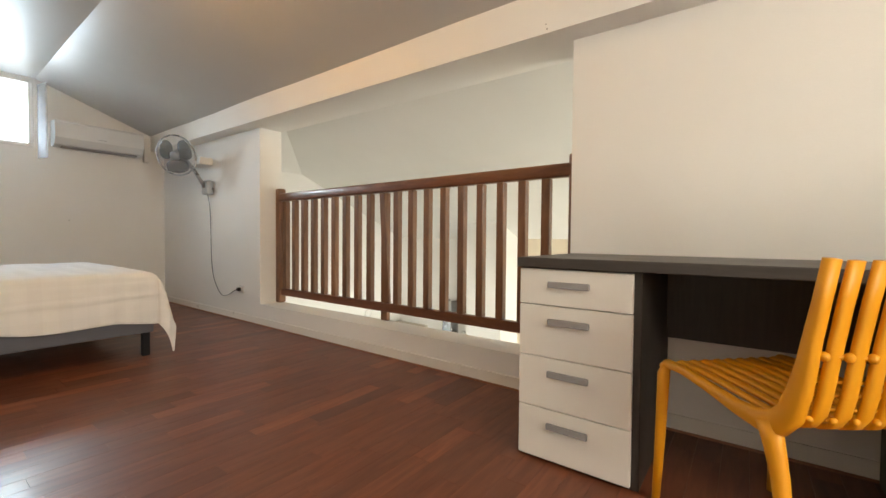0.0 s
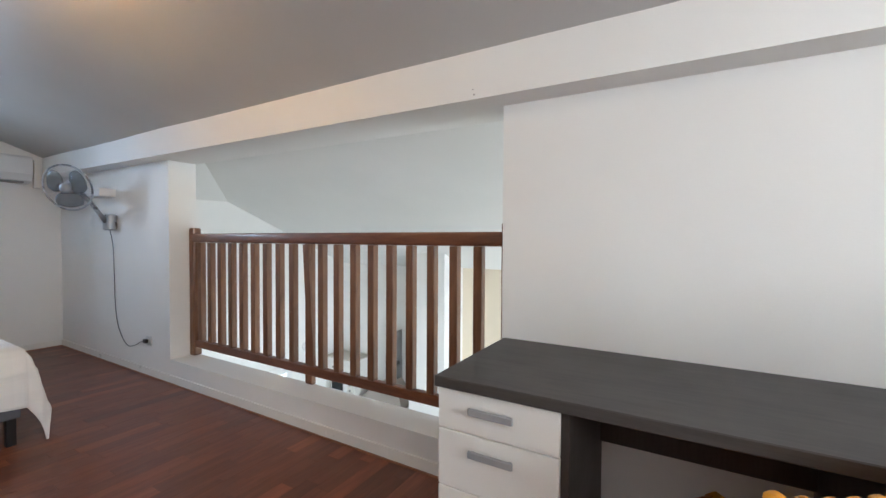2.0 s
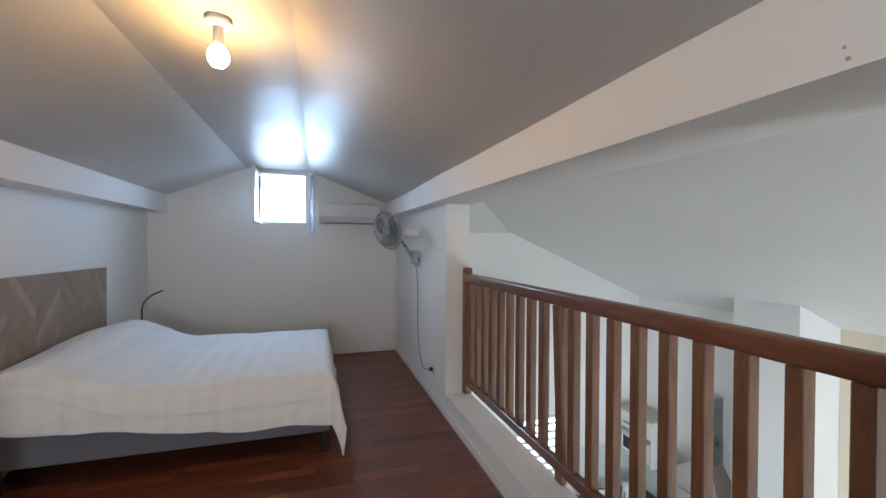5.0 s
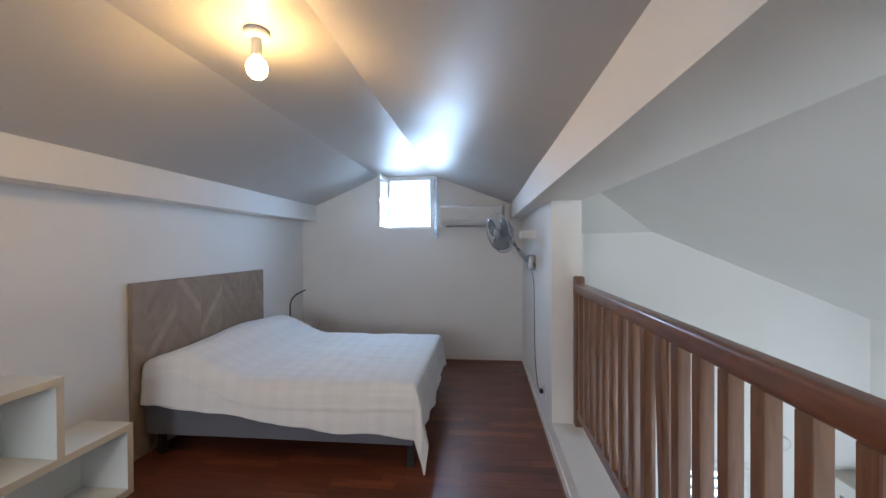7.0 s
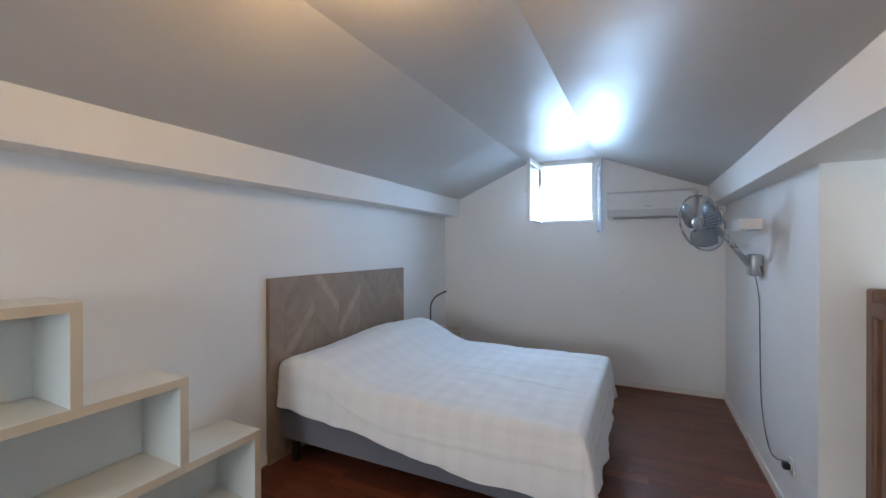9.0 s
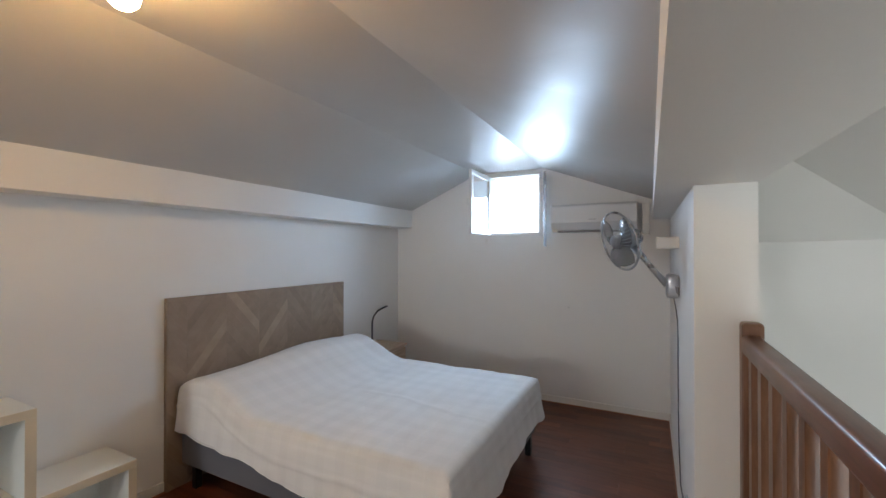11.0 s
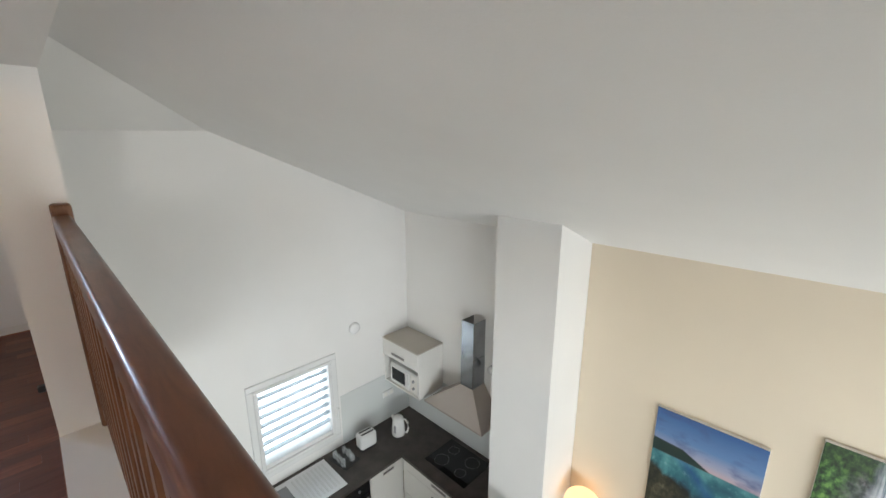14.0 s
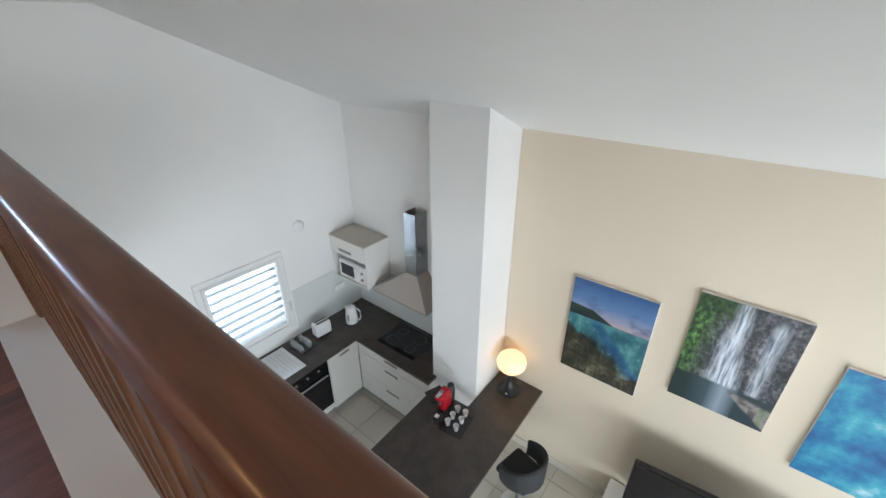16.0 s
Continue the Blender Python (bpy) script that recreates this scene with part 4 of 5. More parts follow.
bm = bmesh.new()
for a in ((0.009, 0.207, -0.237, -0.233), (0.009, 0.013, -0.2329, -0.004), (0.203, 0.207, -0.2329, -0.004)):
    box(bm, *a, 0.841, 1.344)
part("upper_flue", bm, FLUE, hd)
# Black plate added inside the open flue, standing in for its shaded depth.
part("flue_shade_plate", B(0.014, 0.202, -0.232, -0.005, 1.20, 1.21), BLACKPLASTIC, hd)

# wall cabinet with microwave
wc = kthing("wall_cabinet", (GK + 0.001, 5.63, -2.0), "white kitchen wall cabinet with an open niche under its flap door", "wall cabinet")
W_, D_, H_ = 0.775, 0.467, 0.70
for nm, a in (("side", (0, 0.018, 0, D_, 0, H_)), ("side", (W_ - 0.018, W_, 0, D_, 0, H_)), ("bottom", (0.018, W_ - 0.018, 0, D_, 0, 0.018)), ("divider", (0.018, W_ - 0.018, 0.0, D_ - 0.01, 0.43, 0.448)), ("back", (0.018, W_ - 0.018, D_ - 0.01, D_, 0.018, H_ - 0.002))):
    part(nm, B(*a), WHITELAM, wc)
fd = part("flap_door", B(0.002, W_ - 0.002, -0.020, -0.001, 0.452, H_ - 0.002, 0.002), WHITELAM, wc)
part("handle", B(0.23, 0.51, -0.045, -0.035, 0.515, 0.55, 0.006), HANDLESTEEL, fd)
part("top_board", B(-0.0, W_ + 0.005, -0.022, D_, H_ + 0.0005, H_ + 0.018, 0.002), TOPBOARD, wc)
mw = kthing("microwave", (GK + 0.12, 5.66, -1.9815), "white microwave oven inside the open wall cabinet", "microwave")
part("body", B(0, 0.60, 0.0, 0.36, 0.0, 0.32, 0.008), WHITEGLOSS, mw)
md = part("door", B(0.01, 0.44, -0.018, -0.001, 0.02, 0.30, 0.006), WHITEGLOSS, mw)
part("window", B(0.05, 0.34, -0.021, -0.0185, 0.07, 0.26), BLACKGLASS, md)
part("handle", B(0.39, 0.415, -0.045, -0.0185, 0.05, 0.27, 0.006), WHITEGLOSS, md)
part("control_panel", B(0.45, 0.59, -0.010, -0.001, 0.02, 0.30, 0.004), TRIM, mw)
for i in range(2):
    part("knob", lathe(bmesh.new(), [(0.022, 0), (0.02, 0.018), (0.0, 0.019)], 14, m=Matrix.Translation((0.52, -0.010, 0.10 + 0.11 * i)) @ Matrix.Rotation(radians(90), 4, "X")), GREYPLASTIC, mw)

# sink with drainer
sk = kthing("sink", (-5.38, 3.45, WT + 0.0005), "stainless steel sink with a ribbed drainer in the dark worktop", "sink")
bm = bmesh.new()
box(bm, 0.0, 0.60, 0.0, 1.05, 0.0, 0.008, 0.003)
part("deck", bm, SINKSTEEL, sk)
for i in range(9):
    part("drain_rib", B(0.06, 0.54, 0.55 + i * 0.052, 0.572 + i * 0.052, 0.0085, 0.014, 0.002), WHITEGLOSS, sk)
# No recess is cut: a flat darker plate stands in for the shaded bowl.
part("bowl", B(0.08, 0.52, 0.06, 0.48, 0.0085, 0.012, 0.002), GREYPLASTIC, sk)

# toaster, kettle, glasses
ts = kthing("toaster", (-5.18, 5.07, WT + 0.0005), "white two-slot toaster on the dark worktop", "toaster", "", 86)
part("body", B(-0.13, 0.13, -0.085, 0.085, 0.01, 0.23, 0.035, 4), WHITEGLOSS, ts, smooth=False)
for y in (-0.032, 0.032):
    part("slot", B(-0.095, 0.095, y - 0.014, y + 0.014, 0.2303, 0.2325), BLACKPLASTIC, ts)
part("base", B(-0.12, 0.12, -0.075, 0.075, 0, 0.0095), BLACKPLASTIC, ts)
part("lever", B(0.131, 0.148, -0.012, 0.012, 0.14, 0.16, 0.003), BLACKPLASTIC, ts)
kt = kthing("kettle", (-5.05, 5.55, WT + 0.0005), "white electric kettle with a side handle on the dark worktop", "kettle", "", 20)
part("body", lathe(bmesh.new(), [(0.085, 0.0), (0.09, 0.02), (0.082, 0.12), (0.068, 0.23), (0.05, 0.25), (0.0, 0.255)]), WHITEGLOSS, kt, smooth=True)
part("handle", tube(bmesh.new(), [(0.06, 0, 0.225), (0.11, 0, 0.235), (0.145, 0, 0.20), (0.15, 0, 0.12), (0.13, 0, 0.06), (0.085, 0, 0.045)], 0.013, 10), WHITEGLOSS, kt, smooth=True)
part("spout", tube(bmesh.new(), [(-0.055, 0, 0.20), (-0.095, 0, 0.24)], [0.03, 0.014], 10), WHITEGLOSS, kt, smooth=True)
part("level_strip", B(-0.012, 0.012, -0.090, -0.078, 0.06, 0.16, 0.002), GREYPLASTIC, kt)
kt.scale = (0.86, 0.86, 0.90)
gt = kthing("glass_tray", (-5.17, 4.70, WT + 0.0005), "dark tray on the worktop", "tray", "", 10)
part("plate", B(-0.17, 0.17, -0.13, 0.13, 0.0, 0.012, 0.004), BLACKPLASTIC, gt)
def tumbler(loc):
    g = kthing("drinking_glass", loc, "clear drinking glass upside down on a dark tray", "glass", "glasses on the tray")
    part("bowl", lathe(bmesh.new(), [(0.038, 0.0), (0.036, 0.05), (0.030, 0.10), (0.0, 0.103), (0.027, 0.097), (0.033, 0.05), (0.035, 0.0)], 18), TUMBLER, g, smooth=True)
    return g
g0 = tumbler((-5.27, 4.62, WT + 0.0135))
for i, (x, y) in enumerate(((-5.17, 4.62), (-5.07, 4.62), (-5.27, 4.76), (-5.17, 4.77), (-5.07, 4.76))):
    copy_thing(g0, Matrix.Translation(kp(x, y, WT + 0.0135)))

# vent and smoke detector discs
vt = kthing("wall_vent", (GK + 0.001, 5.136, -0.99), "round white vent cover on the white kitchen wall", "vent")
part("cover", lathe(bmesh.new(), [(0.085, 0.0), (0.083, 0.02), (0.06, 0.035), (0.0, 0.04)], 28, m=Matrix.Rotation(radians(90), 4, "Y")), WHITEGLOSS, vt, smooth=True)
v2 = kthing("wall_vent", (-3.75, YK - 0.001, -1.33), "small round white vent cover behind the flue", "vent")
part("cover", lathe(bmesh.new(), [(0.06, 0.0), (0.058, 0.05), (0.04, 0.07), (0.0, 0.075)], 24, m=Matrix.Rotation(radians(90), 4, "X")), WHITEGLOSS, v2, smooth=True)

# switch plate on the stub wall
sw = kthing("socket", (-2.98, 5.3995, -2.405), "cream double wall socket on the white stub wall", "socket")
part("plate", B(-0.08, 0.08, -0.010, 0, -0.04, 0.04, 0.003), TRIM, sw)
for s in (-0.04, 0.04):
    part("insert", B(s - 0.026, s + 0.026, -0.0125, -0.0102, -0.026, 0.026, 0.002), SHELFWHITE, sw)

# coffee machine, cup tray and cups
cm = kthing("coffee_machine", (-2.80, 5.06, -2.6795), "small glossy red capsule coffee machine on a dark counter", "coffee machine", "", -84)
part("base", B(-0.13, 0.10, -0.065, 0.065, 0.0, 0.03, 0.012, 2), BLACKPLASTIC, cm, smooth=True)
part("body", box(bmesh.new(), -0.15, 0.05, -0.065, 0.065, 0.031, 0.25, 0.035, 4), REDGLOSS, cm, smooth=True)
part("head", box(bmesh.new(), -0.10, 0.14, -0.06, 0.06, 0.2505, 0.33, 0.03, 4), REDGLOSS, cm, smooth=True)
part("water_tank", lathe(bmesh.new(), [(0.058, 0.0), (0.06, 0.20), (0.05, 0.27), (0.0, 0.28)], 24, centre=(-0.20, 0)), BLACKPLASTIC, cm, smooth=True)
part("spout", lathe(bmesh.new(), [(0.022, 0.19), (0.03, 0.25), (0.0, 0.25)], 16, centre=(0.10, 0)), BLACKPLASTIC, cm, smooth=True)
part("lever", B(0.02, 0.16, -0.025, 0.025, 0.331, 0.345, 0.006, 2), CHROME, cm)
cm.scale = (0.66, 0.64, 0.80)
dt = part("drip_tray", lathe(bmesh.new(), [(0.075, 0.0), (0.078, 0.035), (0.07, 0.045), (0.0, 0.042)], 24, centre=(0.16, 0)), BLACKPLASTIC, cm, smooth=True)
part("grate", B(0.13, 0.19, -0.03, 0.03, 0.046, 0.052, 0.003), WHITEGLOSS, dt)
cp = kthing("capsule_holder", (-3.02, 5.20, -2.6795), "flat black stand beside the coffee machine", "stand", "", -20)
part("base", B(-0.10, 0.10, -0.12, 0.12, 0.0, 0.03, 0.01, 2), BLACKPLASTIC, cp)
part("loop", tube(bmesh.new(), [(-0.06, 0.08, 0.03), (-0.05, 0.08, 0.09), (0.03, 0.08, 0.10), (0.06, 0.08, 0.03)], 0.005, 8), CHROME, cp, smooth=True)
tr = kthing("cup_tray", (-2.57, 5.02, -2.6795), "square dark tray under white cups on the bar counter", "tray", "", 8)
part("plate", B(-0.15, 0.15, -0.18, 0.18, 0.0, 0.010, 0.004), BLACKPLASTIC, tr)
def cup(loc):
    g = kthing("cup", loc, "small white paper cup on the dark tray", "cup", "cups on the tray")
    part("wall", lathe(bmesh.new(), [(0.024, 0.0), (0.034, 0.075), (0.036, 0.078), (0.031, 0.076), (0.022, 0.006), (0.0, 0.006)], 20), WHITEGLOSS, g, smooth=True)
    return g
c0 = cup((-2.63, 4.93, -2.669))
for x, y in ((-2.51, 4.93), (-2.64, 5.04), (-2.52, 5.05), (-2.65, 5.15), (-2.54, 5.16)):
    copy_thing(c0, Matrix.Translation(kp(x, y, -2.669)))

# table lamp on the bar
tl = kthing("table_lamp", (-2.35, 5.86, -2.6795), "glowing white mushroom glass table lamp with a dark foot", "lamp")
part("foot", lathe(bmesh.new(), [(0.15, 0.0), (0.148, 0.014), (0.11, 0.035), (0.06, 0.09), (0.038, 0.17), (0.036, 0.22), (0.05, 0.29), (0.08, 0.335), (0.0, 0.337)], 32), BLACKPLASTIC, tl, smooth=True)
part("shade", lathe(bmesh.new(), [(0.0, 0.338), (0.09, 0.342), (0.145, 0.368), (0.175, 0.41), (0.184, 0.46), (0.172, 0.51), (0.135, 0.55), (0.07, 0.58), (0.0, 0.586)], 36), GLOBE, tl, "glowing glass shade", smooth=True)
part("switch", lathe(bmesh.new(), [(0.012, 0.0), (0.010, 0.006), (0.0, 0.007)], 12, m=Matrix.Translation((0.03, -0.118, 0.03))), WHITEGLOSS, tl)

# bar chair
bc = kthing("bar_chair", (-1.81, 5.28, LK), "charcoal upholstered swivel bar chair at the dark bar counter", "bar chair", "", -12)
part("foot_disc", lathe(bmesh.new(), [(0.21, 0.0), (0.20, 0.012), (0.03, 0.03), (0.0, 0.03)], 28), STEEL, bc, smooth=True)
part("column", tube(bmesh.new(), [(0, 0, 0.03), (0, 0, 0.64)], 0.024, 12), STEEL, bc, smooth=True)
bm = bmesh.new()
box(bm, -0.22, 0.22, -0.21, 0.21, 0.641, 0.73, 0.04, 3)
part("seat", bm, CHARCOAL, bc, smooth=True)
bm = bmesh.new()
rows = []
for i in range(21):
    a = radians(-115 + 230 * i / 20)
    hgt = 0.17 + 0.17 * math.cos(a / 2) ** 2
    rows.append([bm.verts.new(((0.235 + o) * math.cos(a), (0.235 + o) * math.sin(a), z)) for o, z in ((0, 0.68), (0.045, 0.68), (0.05, 0.68 + hgt), (0.01, 0.69 + hgt))])
for a, b in zip(rows, rows[1:]):
    for k in range(4):
        bm.faces.new((a[k], a[(k + 1) % 4], b[(k + 1) % 4], b[k]))
bm.faces.new(rows[0])
bm.faces.new(rows[-1])
bmesh.ops.bevel(bm, geom=[e for e in bm.edges], offset=0.006, segments=1, affect="EDGES")
part("backrest", bm, CHARCOAL, bc, smooth=True)

# television and its low cabinet
tc_ = thing("tv_cabinet", (-0.90, YF - 0.42, LOW), "low white television cabinet against the sand wall", "cabinet")
part("body", B(0, 1.7, 0, 0.40, 0.04, 0.31, 0.004), WHITELAM, tc_)
part("plinth", B(0.03, 1.67, 0.02, 0.38, 0.0, 0.0395), GREYPLASTIC, tc_)
tv = thing("television", (-0.19, 4.84, LOW + 0.3105), "large black flat television on a low white cabinet", "television", "", 5)
part("screen", B(-0.55, 0.55, -0.02, 0.0, 0.10, 0.775), BLACKGLASS, tv)
part("housing", B(-0.56, 0.56, 0.001, 0.045, 0.09, 0.785, 0.004), BLACKPLASTIC, tv)
part("stand", B(-0.25, 0.25, -0.10, 0.12, 0.0, 0.012, 0.003), BLACKPLASTIC, tv)
part("neck", B(-0.04, 0.04, 0.01, 0.04, 0.0125, 0.0895), BLACKPLASTIC, tv)

# ---- pictures ----
def art(kind):
    m, nt, b = shader("print_" + kind)
    tc = nt.nodes.new("ShaderNodeTexCoord")
    sep = nt.nodes.new("ShaderNodeSeparateXYZ")
    nt.links.new(tc.outputs["Generated"], sep.inputs[0])
    g = tc.outputs["Generated"]
    def warp(axis, amount, scale, base=0.5, sx=1.0):
        mp = nt.nodes.new("ShaderNodeMapping")
        mp.inputs["Scale"].default_value = (sx, 1, 1)
        nt.links.new(g, mp.inputs[0])
        n = noise_of(nt, mp.outputs[0], scale, 5)
        k = nd(nt, "Math")
        k.operation = "MULTIPLY_ADD"
        nt.links.new(n, k.inputs[0])
        k.inputs[1].default_value = amount
        nt.links.new(axis, k.inputs[2])
        return k.outputs[0], n
    X, Z = sep.outputs[0], sep.outputs[2]
    def less(sock, lim, soft=0.02):
        r = nd(nt, "MapRange", From_Min=lim - soft, From_Max=lim + soft, To_Min=1.0, To_Max=0.0)
        nt.links.new(sock, r.inputs[0])
        return r.outputs[0]
    def math2(op, a, bb):
        k = nt.nodes.new("ShaderNodeMath")
        k.operation = op
        for s, vv in ((k.inputs[0], a), (k.inputs[1], bb)):
            if isinstance(vv, (int, float)):
                s.default_value = vv
            else:
                nt.links.new(vv, s)
        return k.outputs[0]
    if kind == "bay":
        skyc = ramp(nt, Z, [(0.62, (0.55, 0.36, 0.34)), (0.69, (0.32, 0.32, 0.42)), (0.80, (0.11, 0.21, 0.40)), (1.0, (0.035, 0.10, 0.26))])
        mp = nt.nodes.new("ShaderNodeMapping")
        mp.inputs["Scale"].default_value = (1.2, 1, 3.4)
        mp.inputs["Rotation"].default_value = (0, radians(-12), 0)
        nt.links.new(g, mp.inputs[0])
        cl = noise_of(nt, mp.outputs[0], 2.2, 5)
        c = mix(nt, ramp(nt, cl, [(0.50, (0, 0, 0)), (0.66, (0.75, 0.75, 0.75))]), skyc, (0.06, 0.09, 0.20))
        wz, wv = warp(Z, 0.10, 4)
        _, wf = warp(Z, 0, 16)
        sea = ramp(nt, wv, [(0.30, (0.01, 0.04, 0.08)), (0.48, (0.03, 0.13, 0.16)), (0.62, (0.09, 0.27, 0.28)), (0.8, (0.30, 0.44, 0.43))])
        sea = mix(nt, ramp(nt, wf, [(0.58, (0, 0, 0)), (0.80, (0.30, 0.30, 0.30))]), sea, (0.45, 0.60, 0.60))
        blue = math2("ADD", wz, math2("MULTIPLY", X, 0.75))
        band = math2("MULTIPLY", less(math2("ABSOLUTE", math2("SUBTRACT", blue, 0.93), 0), 0.035, 0.07), 0.75)
        sea = mix(nt, band, sea, (0.01, 0.06, 0.24))
        c = mix(nt, less(Z, 0.635, 0.006), c, sea)
        ridge = math2("ADD", Z, math2("MULTIPLY", math2("MAXIMUM", math2("SUBTRACT", X, 0.30), 0.0), 0.34))
        ridge = math2("ADD", ridge, math2("MULTIPLY", math2("MAXIMUM", math2("SUBTRACT", 0.30, X), 0.0), -0.05))
        hill = math2("MULTIPLY", less(ridge, 0.725, 0.006), math2("SUBTRACT", 1.0, less(Z, 0.63, 0.006)))
        c = mix(nt, hill, c, (0.014, 0.030, 0.026))
        rz, rn = warp(Z, 0.30, 4)
        _, rf = warp(Z, 0, 22)
        rock = ramp(nt, rn, [(0.35, (0.012, 0.014, 0.012)), (0.52, (0.06, 0.055, 0.032)), (0.68, (0.19, 0.18, 0.11))])
        rock = mix(nt, ramp(nt, rf, [(0.4, (0.7, 0.7, 0.7)), (0.6, (0, 0, 0))]), rock, (0.010, 0.012, 0.010))
        slope = math2("ADD", rz, math2("MULTIPLY", X, 0.36))
        c = mix(nt, less(slope, 0.66, 0.035), c, rock)
    elif kind == "fall":
        _, rn = warp(Z, 0, 8)
        _, rf = warp(Z, 0, 26)
        rock = ramp(nt, rn, [(0.35, (0.03, 0.033, 0.04)), (0.52, (0.11, 0.115, 0.13)), (0.68, (0.26, 0.23, 0.24))])
        rock = mix(nt, ramp(nt, rf, [(0.42, (0.8, 0.8, 0.8)), (0.58, (0, 0, 0))]), rock, (0.02, 0.022, 0.026))
        gx, gn = warp(X, 0.35, 5)
        _, gf = warp(X, 0, 20)
        green = ramp(nt, gf, [(0.38, (0.008, 0.022, 0.008)), (0.52, (0.05, 0.13, 0.03)), (0.68, (0.17, 0.34, 0.07))])
        edge = math2("ADD", gx, math2("MULTIPLY", Z, -0.14))
        c = mix(nt, math2("MULTIPLY", less(edge, 0.30, 0.10), 0.9), rock, green)
        gz, gn2 = warp(Z, 0.4, 6)
        c = mix(nt, math2("MULTIPLY", math2("MULTIPLY", math2("SUBTRACT", 1.0, less(gz, 1.06, 0.05)), less(X, 0.50, 0.05)), 0.85), c, mix(nt, 0.65, green, (0.008, 0.014, 0.008)))
        wx, wn_ = warp(X, 0.16, 4)
        mp = nt.nodes.new("ShaderNodeMapping")
        mp.inputs["Scale"].default_value = (12, 1, 1.6)
        nt.links.new(g, mp.inputs[0])
        st = noise_of(nt, mp.outputs[0], 3, 5)
        streak = ramp(nt, st, [(0.38, (0.20, 0.25, 0.32)), (0.58, (0.74, 0.78, 0.84))])
        d = math2("ABSOLUTE", math2("SUBTRACT", wx, math2("ADD", 0.52, math2("MULTIPLY", math2("SUBTRACT", 1.0, Z), 0.02))), 0)
        wide = math2("ADD", 0.035, math2("MULTIPLY", math2("SUBTRACT", 1.0, Z), 0.15))
        c = mix(nt, math2("MULTIPLY", less(math2("SUBTRACT", d, wide), 0.0, 0.05), 0.92), c, streak)
        d2 = math2("ABSOLUTE", math2("SUBTRACT", wx, 0.86), 0)
        c = mix(nt, math2("MULTIPLY", math2("MULTIPLY", less(d2, 0.05, 0.05), 0.75), less(Z, 0.92, 0.05)), c, streak)
        pz, pn = warp(Z, 0.03, 4)
        pool = ramp(nt, X, [(0.15, (0.012, 0.03, 0.03)), (0.38, (0.05, 0.085, 0.10)), (0.52, (0.26, 0.32, 0.38)), (0.68, (0.02, 0.04, 0.05))])
        c = mix(nt, less(pz, 0.29, 0.012), c, pool)
        rz, rn3 = warp(Z, 0.05, 9)
        top_ = math2("SUBTRACT", 0.27, math2("MULTIPLY", math2("MAXIMUM", math2("SUBTRACT", X, 0.58), 0.0), 0.10))
        low_ = math2("SUBTRACT", 0.24, math2("MULTIPLY", math2("MAXIMUM", math2("SUBTRACT", X, 0.55), 0.0), 0.48))
        inside = math2("MULTIPLY", less(math2("SUBTRACT", rz, top_), 0.0, 0.012), math2("SUBTRACT", 1.0, less(math2("SUBTRACT", rz, low_), 0.02, 0.012)))
        inside = math2("MULTIPLY", inside, math2("SUBTRACT", 1.0, less(X, 0.55, 0.02)))
        stone = ramp(nt, rn3, [(0.4, (0.10, 0.085, 0.08)), (0.55, (0.27, 0.24, 0.23)), (0.7, (0.10, 0.20, 0.05))])
        c = mix(nt, inside, c, stone)
    else:
        _, wv = warp(Z, 0, 4, sx=0.7)
        c = ramp(nt, wv, [(0.3, (0.008, 0.05, 0.18)), (0.48, (0.02, 0.17, 0.34)), (0.62, (0.06, 0.34, 0.44)), (0.8, (0.55, 0.70, 0.74))])
    nt.links.new(c, b.inputs["Base Color"])
    b.inputs["Roughness"].default_value = 0.5
    return m


def picture(x0, x1, z0, z1, kind, label):
    p = thing("picture", (x0, YF - 0.0065, z0), label, "picture", "pictures on the sand wall")
    part("canvas", B(0, x1 - x0, -0.030, 0, 0, z1 - z0, 0.002), TRIM, p)
    part("print", B(0.001, x1 - x0 - 0.001, -0.0335, -0.0305, 0.001, z1 - z0 - 0.001), art(kind), p)


picture(-1.547, -0.920, -1.144, -0.233, "bay", "unframed canvas print of a rocky bay on sand wall")
picture(-0.712, -0.118, -0.945, -0.036, "fall", "unframed canvas print of a jungle waterfall on sand wall")
picture(0.088, 0.70, -1.12, -0.236, "sea", "unframed canvas print of blue water on the sand wall")

# ---- pieces of floors and skirting, last ----
plank_parent = bpy.data.objects["floor"]
rng = random.Random(4)
pw = 0.086
meshes = {}
x = G + 0.001
while x < XE - 0.01:
    w = min(pw, XE - 0.001 - x)
    y = Y0 + 0.001 - rng.uniform(0, 0.6)
    while y < YW - 0.012:
        l = rng.choice((0.30, 0.42, 0.55, 0.70))
        ya, yb = max(y, Y0 + 0.001), min(y + l, YW - 0.001)
        y += l
        if yb - ya < 0.02:
            continue
        key = (round(yb - ya, 3), round(w, 3))
        if key not in meshes:
            bm = bmesh.new()
            box(bm, 0.0003, key[0] - 0.0003, 0.0003, w - 0.0003, -0.0155, 0.0, 0.0004)
            me = bpy.data.meshes.new("plank")
            bm.to_mesh(me)
            bm.free()
            me.materials.append(PLANK)
            meshes[key] = me
        o = new("plank", meshes[key])
        o.parent = plank_parent
        o.location = (x + w, ya, rng.uniform(-0.0003, 0.0))
        o.rotation_euler = (0, 0, radians(90))
    x += pw

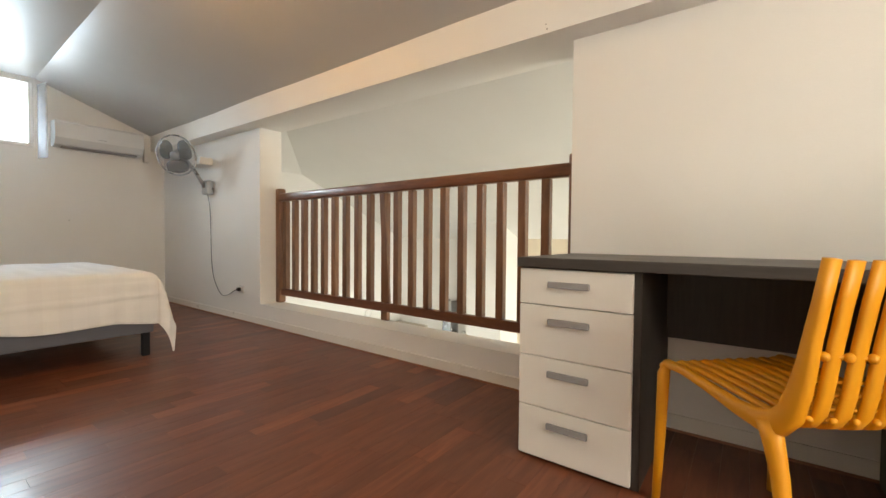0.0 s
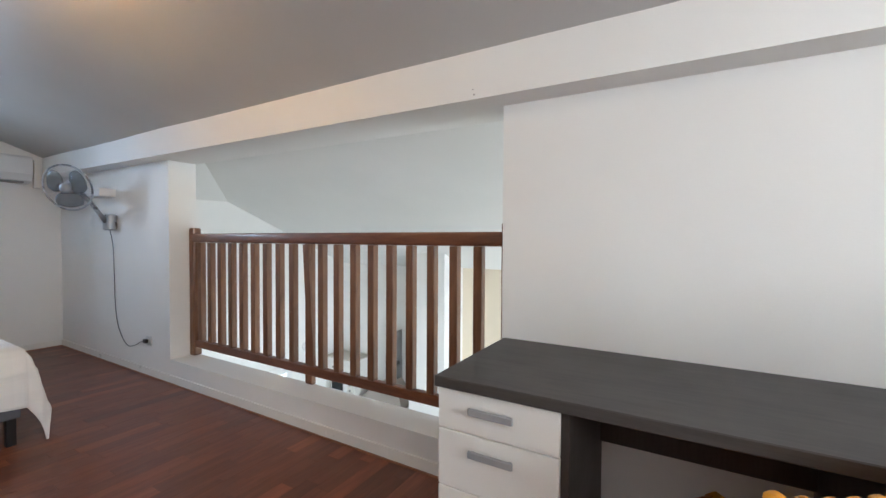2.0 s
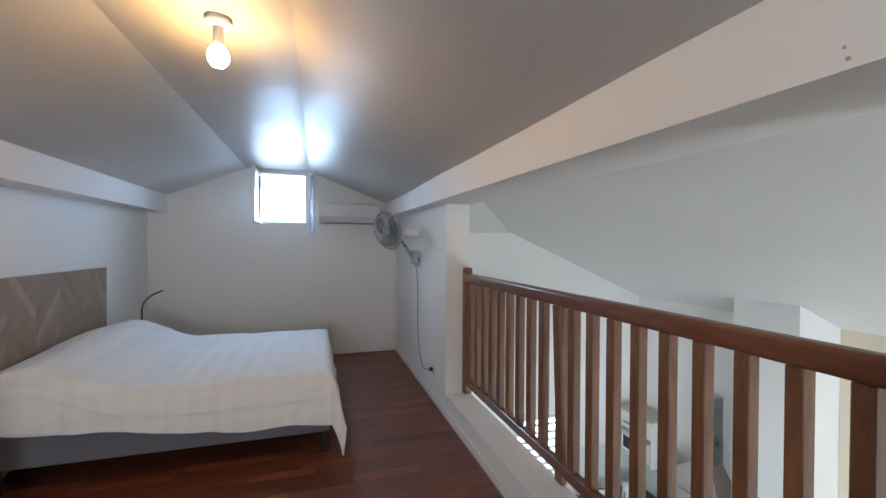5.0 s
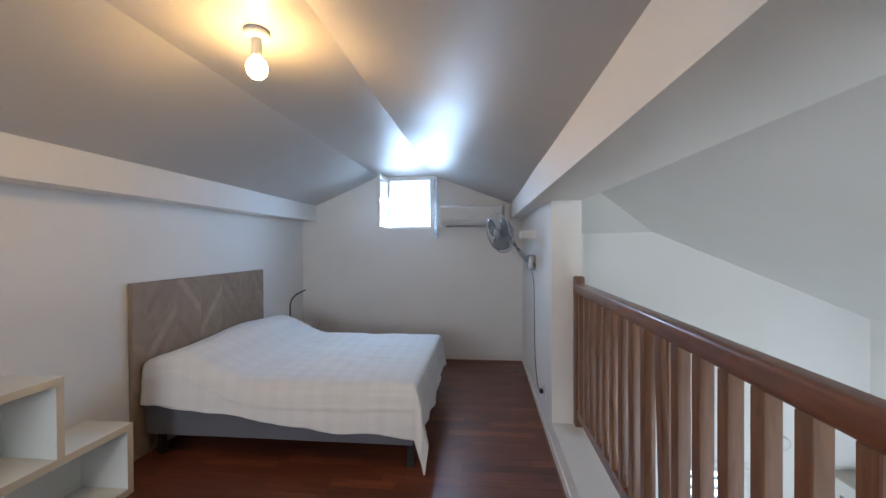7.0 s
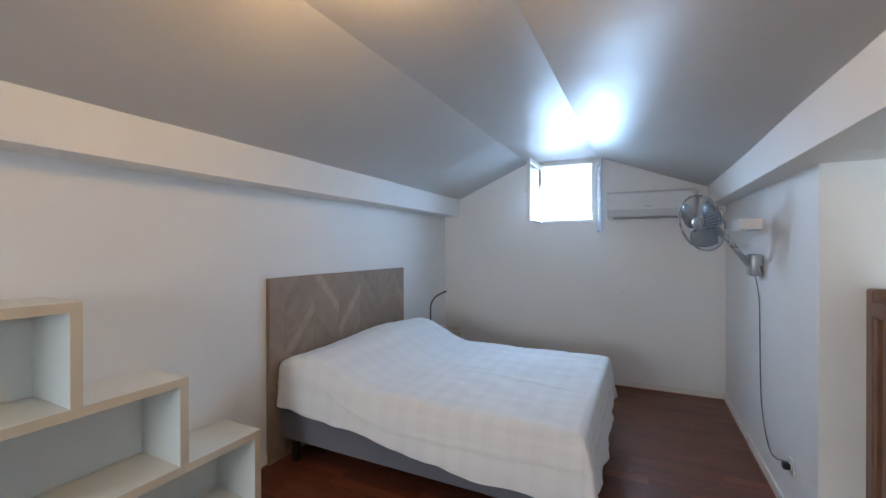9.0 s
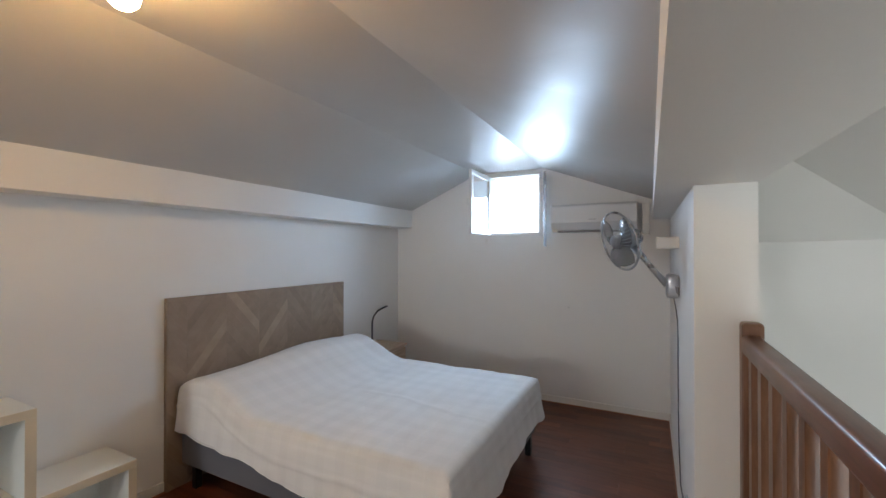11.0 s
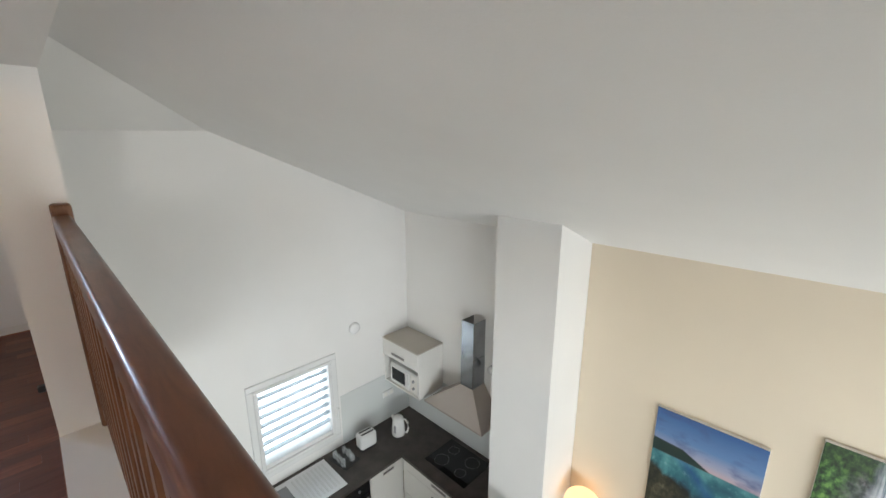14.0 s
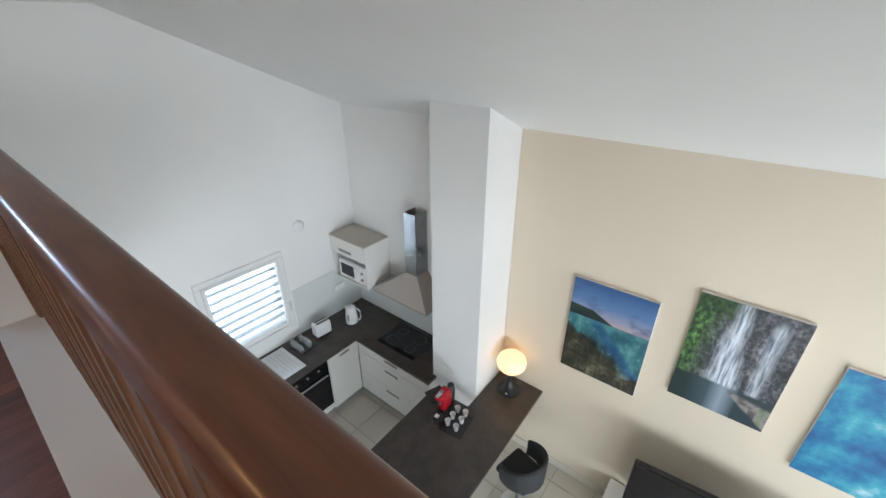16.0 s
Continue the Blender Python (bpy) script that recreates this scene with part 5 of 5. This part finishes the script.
tile_parent = bpy.data.objects["lower_floor"]
tm = {}
S = 0.40
x = -3.39 - 3 * S
while x < XL:
    y = 4.19 - 5 * S
    while y < YF:
        xa, xb, ya, yb = max(x, KG), min(x + S, XL), max(y, 2.3), min(y + S, YF)
        if xb - xa > 0.02 and yb - ya > 0.02:
            key = (round(xb - xa, 3), round(yb - ya, 3))
            if key not in tm:
                bm = bmesh.new()
                box(bm, 0.003, xb - xa - 0.003, 0.003, yb - ya - 0.003, -0.0115, 0, 0.001)
                me = bpy.data.meshes.new("tile")
                bm.to_mesh(me)
                bm.free()
                me.materials.append(TILE)
                tm[key] = me
            o = new("tile", tm[key])
            o.parent = tile_parent
            o.location = (xa, ya, LOW)
        y += S
    x += S


def skirting(name, a, b, inward, z, height=0.07, step=0.4665, phase=0.0):
    """Tile skirting from a to b in plan, in pieces, with its face on the inward side."""
    root = tagged(new(name), "white tile skirting", "", "", "structure")
    a, b, n = Vector(a), Vector(b), Vector(inward)
    run = (b - a).length
    way = (b - a) / run
    s = -phase
    while s < run:
        s0, s1 = max(s, 0) + 0.001, min(s + step, run) - 0.001
        s += step
        if s1 - s0 < 0.01:
            continue
        p, q = a + way * s0, a + way * s1
        c = [p, q, q + n * 0.011, p + n * 0.011]
        bm = bmesh.new()
        prism(bm, [(v.x, v.y) for v in c], z, z + height, "z")
        part("skirting_tile", bm, (TILE if z < -1 else TRIM), root)
    p, q = a + n * 0.0115, b + n * 0.0115
    if z > -1:
        bm = bmesh.new()
        prism(bm, [(p.x, p.y), (q.x, q.y), ((q + n * 0.007).x, (q + n * 0.007).y), ((p + n * 0.007).x, (p + n * 0.007).y)], 0.0006, 0.010, "z")
        part("edge_strip", bm, EDGEWOOD, root)


skirting("baseboard", (G, YW - 0.0005), (XE, YW - 0.0005), (0, -1), 0.0006, phase=0.045)
skirting("baseboard_gable", (G + 0.0005, Y0 + 0.012), (G + 0.0005, YW - 0.013), (1, 0), 0.0006)
skirting("baseboard_bed", (G + 0.012, Y0 + 0.0005), (XE, Y0 + 0.0005), (0, 1), 0.0006)
skirting("baseboard_living", (-2.14, YF - 0.0065), (XL, YF - 0.0065), (0, -1), LOW + 0.0006, 0.09, 0.5)
